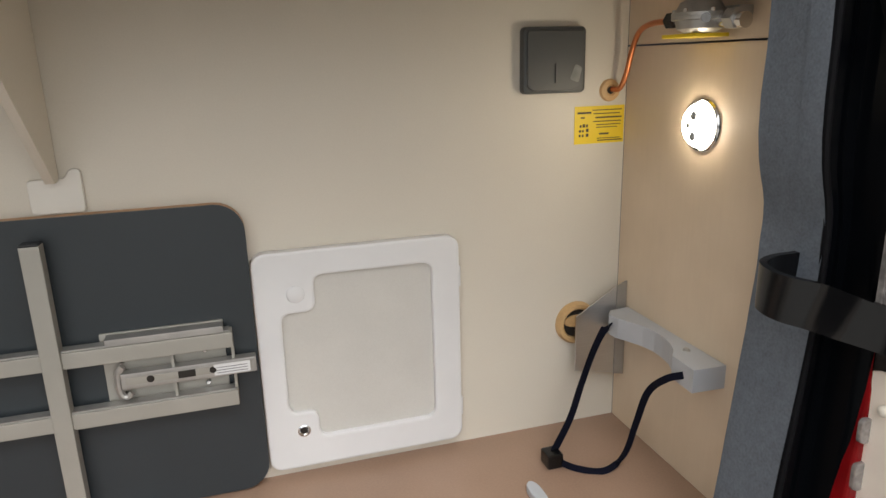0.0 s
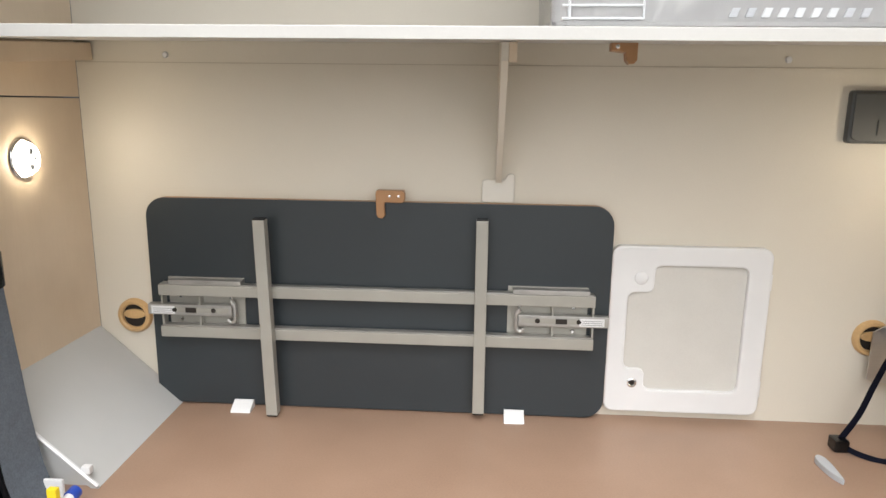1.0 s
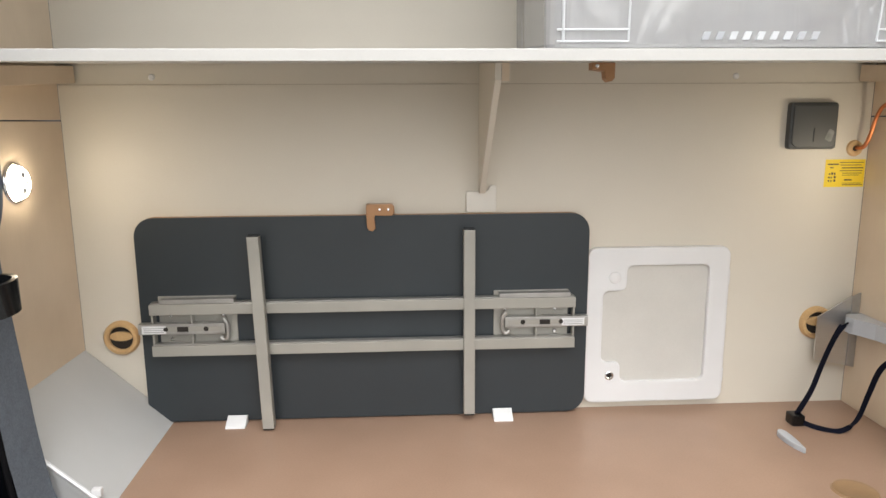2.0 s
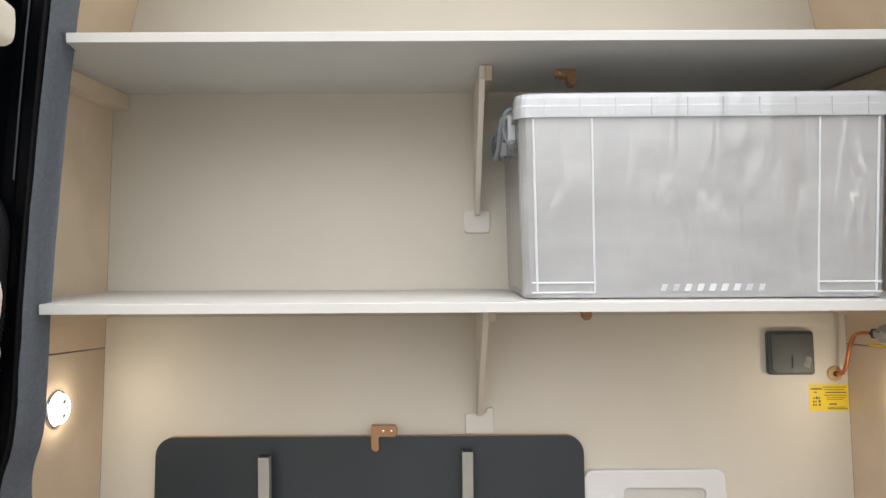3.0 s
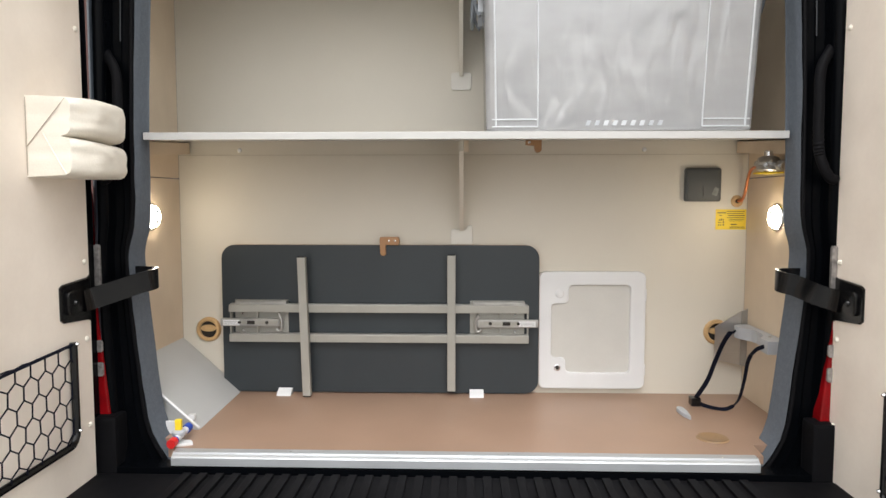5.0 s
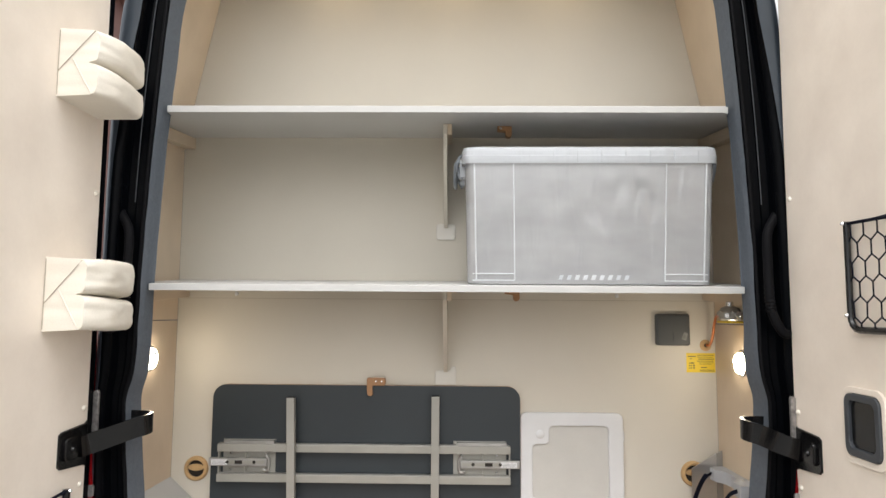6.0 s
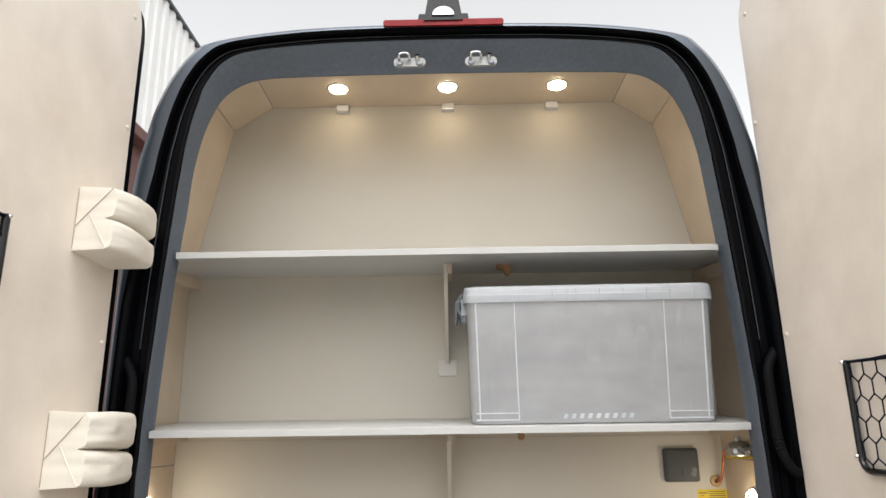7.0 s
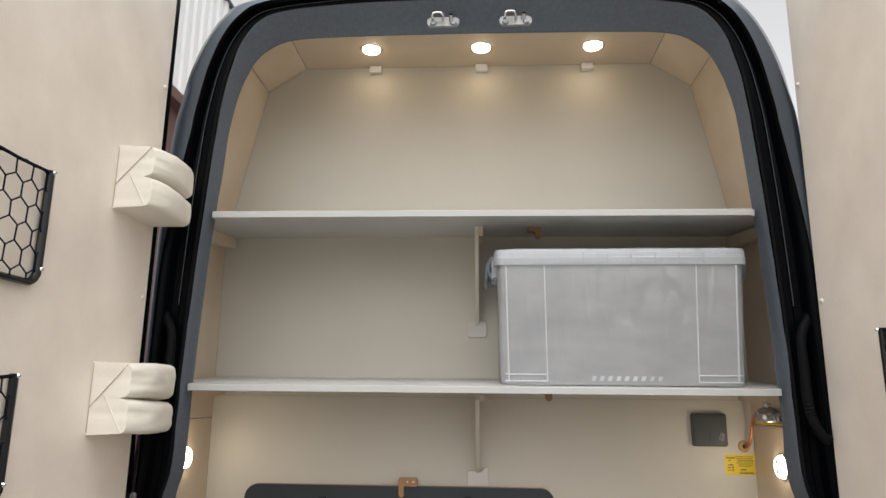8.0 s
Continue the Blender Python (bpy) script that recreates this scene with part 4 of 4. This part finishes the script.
label = thing("warning_label", "yellow printed paper label on the cream wall", "label", at=(0.871, 0, 0.555))
part("paper", block((-0.047, -0.0008, -0.032), (0.047, -0.0001, 0.031)), M_YELLOW, label)
rnd = random.Random(4)
bars = [(-0.042, 0.020, -0.016, 0.003), (-0.014, 0.024, 0.042, 0.0016), (-0.012, 0.018, 0.038, 0.0016), (-0.008, 0.0115, 0.042, 0.0024), (-0.012, 0.005, 0.041, 0.0016), (-0.006, -0.0005, 0.040, 0.0014), (-0.006, -0.005, 0.034, 0.0012), (0.0, -0.016, 0.018, 0.003), (-0.004, -0.027, 0.044, 0.0018), (-0.004, -0.0235, 0.04, 0.0012), (-0.036, 0.012, -0.028, 0.0022)]
for a, z, b_, t in bars:
    part("print_bar", block((a, -0.0012, z - t / 2), (b_, -0.0009, z + t / 2)), M_PRINT, label)
for k in range(9):
    a, z = -0.038 + 0.006 * (k % 3) + rnd.uniform(-0.001, 0.001), -0.020 + 0.008 * (k // 3)
    part("print_bar", block((a, -0.0012, z), (a + rnd.uniform(0.003, 0.005), -0.0009, z + rnd.uniform(0.003, 0.006))), M_PRINT, label)


def finger_hole(x, z):
    root = thing("finger_ring", "round pale wooden ring vent with a dark slot in the wall", "ring vent", group="ring vents", at=(x, 0, z))
    part("ring", lathe([(0.027, 0.0), (0.027, 0.009), (0.030, 0.012), (0.036, 0.011), (0.0395, 0.006), (0.040, 0.0)], FACE_BACK, 36), M_WOODRING, root, "", True)
    part("cup", lathe([(0, 0.0015), (0.0272, 0.0015)], FACE_BACK, 28), M_HOLE, root, "dark opening")
    part("flap", slab([(0.026 * math.cos(radians(a)), 0.004 + 0.011 * math.sin(radians(a))) for a in range(0, 360, 20)], -0.002, -0.008, "y", bevel=0.002), M_WOODRING, root, "wooden flap")


finger_hole(-0.782, 0.199)
finger_hole(0.836, 0.200)

# gas regulator with its copper pipe
pipe = thing("copper_pipe", "bent copper gas pipe with a wall grommet", "pipe", at=(0.888, 0, 0.611))
part("grommet", lathe([(0.006, 0.004), (0.010, 0.007), (0.017, 0.005), (0.019, 0.0)], FACE_BACK, 24), M_WOODRING, pipe, "tan wall grommet", True)
part("grommet_hole", lathe([(0, 0.0043), (0.0063, 0.0043)], FACE_BACK, 14), M_HOLE, pipe)
inv = pose(0.888, 0, 0.611).inverted()
ob = part("pipe", tube(smooth_path([(0.890, 0.0, 0.612), (0.895, -0.022, 0.615), (0.900, -0.032, 0.640), (0.902, -0.042, 0.675), (0.901, -0.062, 0.702), (0.897, -0.100, 0.712), (0.895, -0.150, 0.713)], 6), 0.0045, 10), M_COPPER, pipe, "", True)
ob.matrix_parent_inverse = inv
reg = thing("gas_regulator", "silver metal gas regulator with a yellow sticker on the side wall", "regulator", at=(0.880, -0.245, 0.715))
part("nut", lathe([(0.0, 0.0), (0.010, 0.0), (0.012, 0.003), (0.012, 0.022), (0.009, 0.026)], pose(0.014, 0.098, -0.002, 90, 0, 0), 6), M_PLASTIC, reg, "black coupling nut")
part("inlet", tube([(0.014, 0.076, -0.002), (0.010, 0.03, -0.002)], 0.0085, 14), M_CHROME, reg, "bright inlet neck", True)
part("lower_shell", lathe([(0, -0.022), (0.020, -0.022), (0.029, -0.017), (0.031, -0.007), (0.036, -0.006), (0.036, -0.002), (0.0, -0.002)], pose(-0.006, 0, 0), 32), M_ZINC, reg, "", True)
part("upper_shell", lathe([(0.0, -0.0018), (0.036, -0.0018), (0.036, 0.003), (0.031, 0.006), (0.026, 0.016), (0.015, 0.021), (0, 0.021)], pose(-0.006, 0, 0), 32), M_ZINC, reg, "", True)
part("spring_cap", lathe([(0.012, 0.018), (0.012, 0.032), (0.009, 0.035), (0, 0.035)], pose(-0.006, 0, 0), 20), M_CHROME, reg, "", True)
for k in range(6):
    t = radians(60 * k + 20)
    part("rim_screw", lathe([(0, 0.005), (0.0025, 0.0045), (0.0035, 0.0)], pose(-0.006 + 0.0325 * math.cos(t), 0.0325 * math.sin(t), 0.003), 10), M_CHROME, reg)
part("outlet", tube([(0.004, -0.028, -0.006), (0.004, -0.075, -0.010)], 0.010, 14), M_CHROME, reg, "", True)
part("outlet_nut", lathe([(0.0, 0.0), (0.013, 0.0), (0.014, 0.003), (0.014, 0.018), (0.0, 0.018)], pose(0.004, -0.045, -0.007, 90, 0, 0), 6), M_ZINC, reg)
part("pressure_tap", tube([(-0.020, -0.030, -0.004), (-0.036, -0.052, -0.006)], 0.006, 10), M_CHROME, reg, "", True)
part("sticker", block((-0.022, -0.015, -0.0275), (0.030, 0.060, -0.0225), 0.001), M_YELLOW, reg, "yellow sticker under the regulator")
part("mount", block((0.018, -0.045, -0.012), (0.0395, 0.045, 0.010), 0.002), M_ZINC, reg)

# ---- floor of the load space ----
# slanted corner cover
cover = thing("corner_cover", "slanted light grey board boxing in the floor corner", "cover panel", at=(-0.78, -0.2, 0))
inv = pose(-0.78, -0.2, 0).inverted()
bm = bmesh.new()
top0, top1 = Vector((L + 0.001, -0.004, 0.172)), Vector((L + 0.001, -0.376, 0.172))
low0, low1 = Vector((-0.676, -0.004, 0.0005)), Vector((-0.668, -0.384, 0.0005))
nrm = (low0 - top0).cross(top1 - top0).normalized()
nrm = nrm if nrm.x > 0 else -nrm
a = [bm.verts.new(p) for p in (top0, low0, low1, top1)]
b2 = [bm.verts.new(p - nrm * 0.010) for p in (top0, low0, low1, top1)]
bm.faces.new(a)
bm.faces.new(b2)
for i in range(4):
    bm.faces.new((a[i], a[(i + 1) % 4], b2[(i + 1) % 4], b2[i]))
ob = part("slope_board", bm, M_GREYPLATE, cover)
ob.matrix_parent_inverse = inv
ob = part("side_board", slab([(L + 0.001, 0.0005), (-0.672, 0.0005), (L + 0.001, 0.156)], -0.366, -0.376, "y"), M_GREYPLATE, cover)
ob.matrix_parent_inverse = inv
ob = part("edge_strip", tube([top1 + Vector((0.004, -0.002, 0.001)), low1 + Vector((0.0, -0.002, 0.006))], 0.004, 6), M_WHITE, cover, "white edge strip")
ob.matrix_parent_inverse = inv
ob = part("edge_clip", block((-0.696, -0.386, 0.028), (-0.680, -0.374, 0.042), 0.002), M_WHITE, cover)
ob.matrix_parent_inverse = inv

# valve with coloured ends
valve = thing("drain_valve", "small water valve with yellow knob, red and blue ends", "valve", at=(-0.680, -0.486, 0))
valve.scale = (0.9, 0.95, 0.95)
part("base", slab(fillet([(-0.030, -0.012), (0.0, -0.026), (0.045, -0.012), (0.03, 0.012), (-0.030, 0.02)], 0.006), 0.0, 0.006, "z", bevel=0.001), M_WHITE, valve)
part("wall_tab", block((-0.072, 0.072, 0.0), (-0.034, 0.078, 0.036), 0.002), M_WHITE, valve)
part("pipe", tube([(0.002, -0.040, 0.017), (0.004, 0.040, 0.026)], 0.0095, 12), M_WHITE, valve, "", True)
part("red_end", tube([(0.001, -0.054, 0.0165), (0.002, -0.034, 0.0185)], 0.0125, 14), M_REDPLAST, valve, "red end cap", True)
part("blue_ring", tube([(0.002, -0.0335, 0.0186), (0.0022, -0.028, 0.0192)], 0.0118, 14), M_BLUEPLAST, valve, "thin blue ring", True)
part("blue_end", tube([(0.004, 0.036, 0.0255), (0.005, 0.054, 0.028)], 0.0125, 14), M_BLUEPLAST, valve, "blue end cap", True)
part("collar", lathe([(0.016, 0.022), (0.019, 0.026), (0.019, 0.034), (0.012, 0.038), (0.0, 0.038)], Matrix(), 20), M_GREYPLAST, valve, "grey collar", True)
part("knob", block((-0.009, -0.006, 0.036), (0.009, 0.006, 0.066), 0.003), M_YELLOW, valve, "yellow knob")

# floor drain and loose hook
tagged(part("floor_drain", lathe([(0.0, 0.0015), (0.026, 0.0015), (0.029, 0.003), (0.038, 0.003), (0.041, 0.0)], pose(0.686, -0.405, 0), 36), M_DRAIN, None, "", True), "round tan plastic drain cover in the floor", "drain cover")
peg = thing("plastic_hook", "loose grey plastic hook lying on the floor", "hook", at=(0.672, -0.207, 0.0))
drop = smooth_path([(a, c, 0) for a, c in ((0.004, -0.052), (-0.005, -0.030), (-0.010, 0.005), (-0.009, 0.030), (0.0, 0.040), (0.009, 0.030), (0.011, 0.005), (0.009, -0.030), (0.007, -0.051))], 3)
part("body", slab([(q.x, q.y) for q in drop], 0.0005, 0.012, "z", bevel=0.003), M_GREYPLAST, peg)

# bottle bracket on the side wall, with its strap
holder = thing("bottle_bracket", "light grey gas bottle bracket with a curved cutout", "bracket", at=(0.90, -0.18, 0.2))
inv = pose(0.90, -0.18, 0.2).inverted()
curve = [(0.9195, -0.04), (0.880, -0.045), (0.868, -0.062), (0.872, -0.085)]
curve += [(0.882, -0.105), (0.893, -0.13), (0.898, -0.155), (0.897, -0.18), (0.892, -0.205), (0.882, -0.228), (0.868, -0.245), (0.866, -0.298), (0.9195, -0.30)]
ob = part("plate", slab(curve, 0.196, 0.232, "z"), M_GREYPLAST, holder)
ob.matrix_parent_inverse = inv
ob = part("bolt", lathe([(0, 0.003), (0.004, 0.0028), (0.006, 0)], pose(0.90, -0.235, 0.232), 12), M_ZINC, holder)
ob.matrix_parent_inverse = inv
strap = thing("strap", "navy webbing strap with a black buckle hanging to the floor", "strap", at=(0.735, -0.12, 0.0))
inv = pose(0.735, -0.12, 0.0).inverted()
one = smooth_path([(0.872, -0.066, 0.214), (0.850, -0.078, 0.212), (0.825, -0.088, 0.180), (0.800, -0.095, 0.125), (0.775, -0.105, 0.07), (0.735, -0.120, 0.018)], 6)
two = smooth_path([(0.735, -0.125, 0.012), (0.765, -0.155, 0.006), (0.805, -0.175, 0.006), (0.840, -0.175, 0.03), (0.852, -0.185, 0.09), (0.850, -0.215, 0.16), (0.855, -0.25, 0.198), (0.868, -0.275, 0.214)], 6)
ob = part("webbing", ribbon(one, (1, 0.25, 0.3), 0.014, 0.002), M_NAVY, strap, "", True)
ob.matrix_parent_inverse = inv
n2 = len(two)
turn = [(0.0, 0.3 + 0.2 * i / n2, 1.0) if i < n2 * 0.35 or i > n2 * 0.75 else (0.3, -0.9, 0.5) for i in range(n2)]
ob = part("webbing", ribbon(two, turn, 0.011, 0.002), M_NAVY, strap, "", True)
ob.matrix_parent_inverse = inv
ob = part("buckle", block((0.720, -0.138, 0.001), (0.748, -0.106, 0.026), 0.004), M_PLASTIC, strap, "black plastic buckle")
ob.matrix_parent_inverse = inv
sheet = thing("corner_plate", "brushed grey metal plate in the corner behind the bracket", "plate", at=(0.87, -0.02, 0.2))
inv = pose(0.87, -0.02, 0.2).inverted()
ob = part("plate", slab([(0.822, 0.222), (0.900, 0.270), (0.900, 0.102), (0.822, 0.118)], -0.028, -0.031, "y"), M_ALU, sheet)
ob.matrix_parent_inverse = inv


ob = part("flange", slab([(0.9005, 0.2705), (0.919, 0.279), (0.919, 0.098), (0.9005, 0.102)], -0.030, -0.034, "y"), M_ZINC, sheet)
ob.matrix_parent_inverse = inv


# ---- storage box ----
def storage_box():
    w, d, h = 0.694, 0.385, 0.383
    root = thing("storage_box", "large cloudy clear plastic storage box with lid on the shelf", "storage box", at=(0.436, -0.207, shelf_height(*LOW, -0.207) + 0.001))
    root.rotation_euler = (radians(LOW[1]), 0, radians(-0.8))
    r0, r1 = 0.94, 1.0
    hb = h - 0.045

    def ring(f, z, inset=0.0, r=0.03):
        return [(x, y, z) for x, y in rounded(-w / 2 * f + inset, -d / 2 * f + inset, w / 2 * f - inset, d / 2 * f - inset, r, 5)]
    bm = bmesh.new()
    levels = [(0.962, 0.002), (0.970, 0.008), (0.992, hb)]
    outer = [[bm.verts.new(p) for p in ring(f, z)] for f, z in levels]
    for a, b_ in zip(outer, outer[1:]):
        for i in range(len(a)):
            bm.faces.new((a[i], a[(i + 1) % len(a)], b_[(i + 1) % len(b_)], b_[i]))
    bm.faces.new(outer[0])
    part("tub", bm, M_BOX, root, "cloudy clear plastic tub")
    bm = bmesh.new()
    levels = [(0.998, hb - 0.001, 0.004), (1.018, hb - 0.002, 0.0), (1.02, hb + 0.018, 0.0), (1.016, hb + 0.021, 0.0), (1.014, h - 0.012, 0.0), (1.006, h - 0.003, 0.0), (0.99, h, 0.004), (0.97, h - 0.003, 0.004)]
    loops = [[bm.verts.new(p) for p in ring(f, z, i_)] for f, z, i_ in levels]
    for a, b_ in zip(loops, loops[1:]):
        for i in range(len(a)):
            bm.faces.new((a[i], a[(i + 1) % len(a)], b_[(i + 1) % len(b_)], b_[i]))
    bm.faces.new(loops[-1])
    part("lid", bm, M_LID, root, "whitish plastic lid")
    yf = lambda z: -d / 2 * (0.970 + 0.022 * z / hb)
    xs = lambda f, z: w / 2 * (0.970 + 0.022 * z / hb) * f
    # ribs of the front face
    for s in (-1, 1):
        for f in (0.61, 0.925):
            line = [(s * xs(f, z), yf(z) - 0.001, z) for z in (0.012, hb * 0.5, hb - 0.004)]
            part("rib", tube(line, 0.0019 if f < 0.9 else 0.0024, 6), M_RIB_GLINT, root)
        for z in (0.012, 0.03):
            part("rib", tube([(s * xs(0.61, z), yf(z) - 0.001, z), (s * xs(0.955, z), yf(z) - 0.001, z)], 0.0018, 6), M_RIB_GLINT, root)
    for i in range(10):
        x = -w / 2 + 0.05 + i * (w - 0.1) / 9
        part("lid_rib", block((x - 0.0015, -d / 2 * 1.02 - 0.0016, hb + 0.001), (x + 0.0015, -d / 2 * 1.0, h - 0.012)), M_LID, root)
    # pale blocks stand for the highlights on the foot ribs
    for i in range(9):
        x = -0.075 + i * 0.0225
        bm = block((-0.0055, yf(0.02) - 0.0025, 0.014), (0.0055, yf(0.02) + 0.002, 0.027), 0.001)
        for v in bm.verts:
            v.co.x += x + (v.co.z - 0.03) * 0.35
        part("foot_rib_glint", bm, M_LID if i in (0, 1, 7, 8) else M_RIB_GLINT, root)
    # clip handles at the ends
    for s in (-1, 1):
        x0 = s * w * 0.508
        hd = part("clip_handle", tube(smooth_path([(x0 + s * 0.004, -0.112, h - 0.030), (x0 + s * 0.016, -0.110, h - 0.034), (x0 + s * 0.020, -0.095, h - 0.060), (x0 + s * 0.021, -0.06, h - 0.088), (x0 + s * 0.021, 0.06, h - 0.088), (x0 + s * 0.020, 0.095, h - 0.060), (x0 + s * 0.016, 0.110, h - 0.034), (x0 + s * 0.004, 0.112, h - 0.030)], 4), 0.0055, 8), M_CLIP, root, "grey plastic clip handle", True)
        for yy in (-0.105, 0.105):
            part("clip_arm", tube(smooth_path([(x0 - s * 0.012, yy - 0.012, h - 0.012), (x0 + s * 0.008, yy - 0.010, h - 0.020), (x0 + s * 0.014, yy, h - 0.052), (x0 + s * 0.004, yy + 0.004, h - 0.078)], 4), 0.0048, 8), M_CLIP, hd, "", True)
            part("clip_plate", slab(fillet([(yy - 0.022, h - 0.078), (yy + 0.022, h - 0.078), (yy + 0.016, h - 0.026), (yy - 0.016, h - 0.026)], 0.004), x0 - s * 0.008, x0 + s * 0.006, "x", bevel=0.0015), M_GREYPLAST, hd)
            part("clip_pin", tube([(x0 + s * 0.002, yy - 0.020, h - 0.080), (x0 + s * 0.002, yy + 0.020, h - 0.080)], 0.004, 8), M_CLIP, hd, "", True)
    return root


storage_box()


# ---- door strikers on the header ----
def striker(x):
    root = thing("door_striker", "silver metal door striker plate with a loop on the header", "striker", group="door strikers", at=(x, -0.487, 1.850))
    root.rotation_euler = (radians(-12), 0, 0)
    root.scale = (1.2, 1.0, 1.15)
    part("plate", slab(rounded(-0.040, -0.016, 0.040, 0.014, 0.012), 0.004, -0.004, "y", bevel=0.001), M_STRIKER, root)
    part("loop", tube(smooth_path([(-0.026, -0.002, 0.004), (-0.026, -0.020, 0.006), (-0.022, -0.026, 0.012), (-0.004, -0.026, 0.012), (0.0, -0.020, 0.006), (0.0, -0.002, 0.004)], 4), 0.0035, 8), M_CHROME, root, "", True)
    part("pin", tube([(0.020, -0.002, 0.002), (0.020, -0.02, 0.010)], 0.0055, 10), M_CHROME, root, "", True)
    for a in (-0.025, 0.026):
        part("bolt", lathe([(0, 0.006), (0.006, 0.0055), (0.0085, 0.002), (0.0085, 0.0)], pose(a, -0.004, -0.007) @ FACE_BACK, 14), M_CLIP, root, "", True)


striker(-0.067)
striker(0.148)
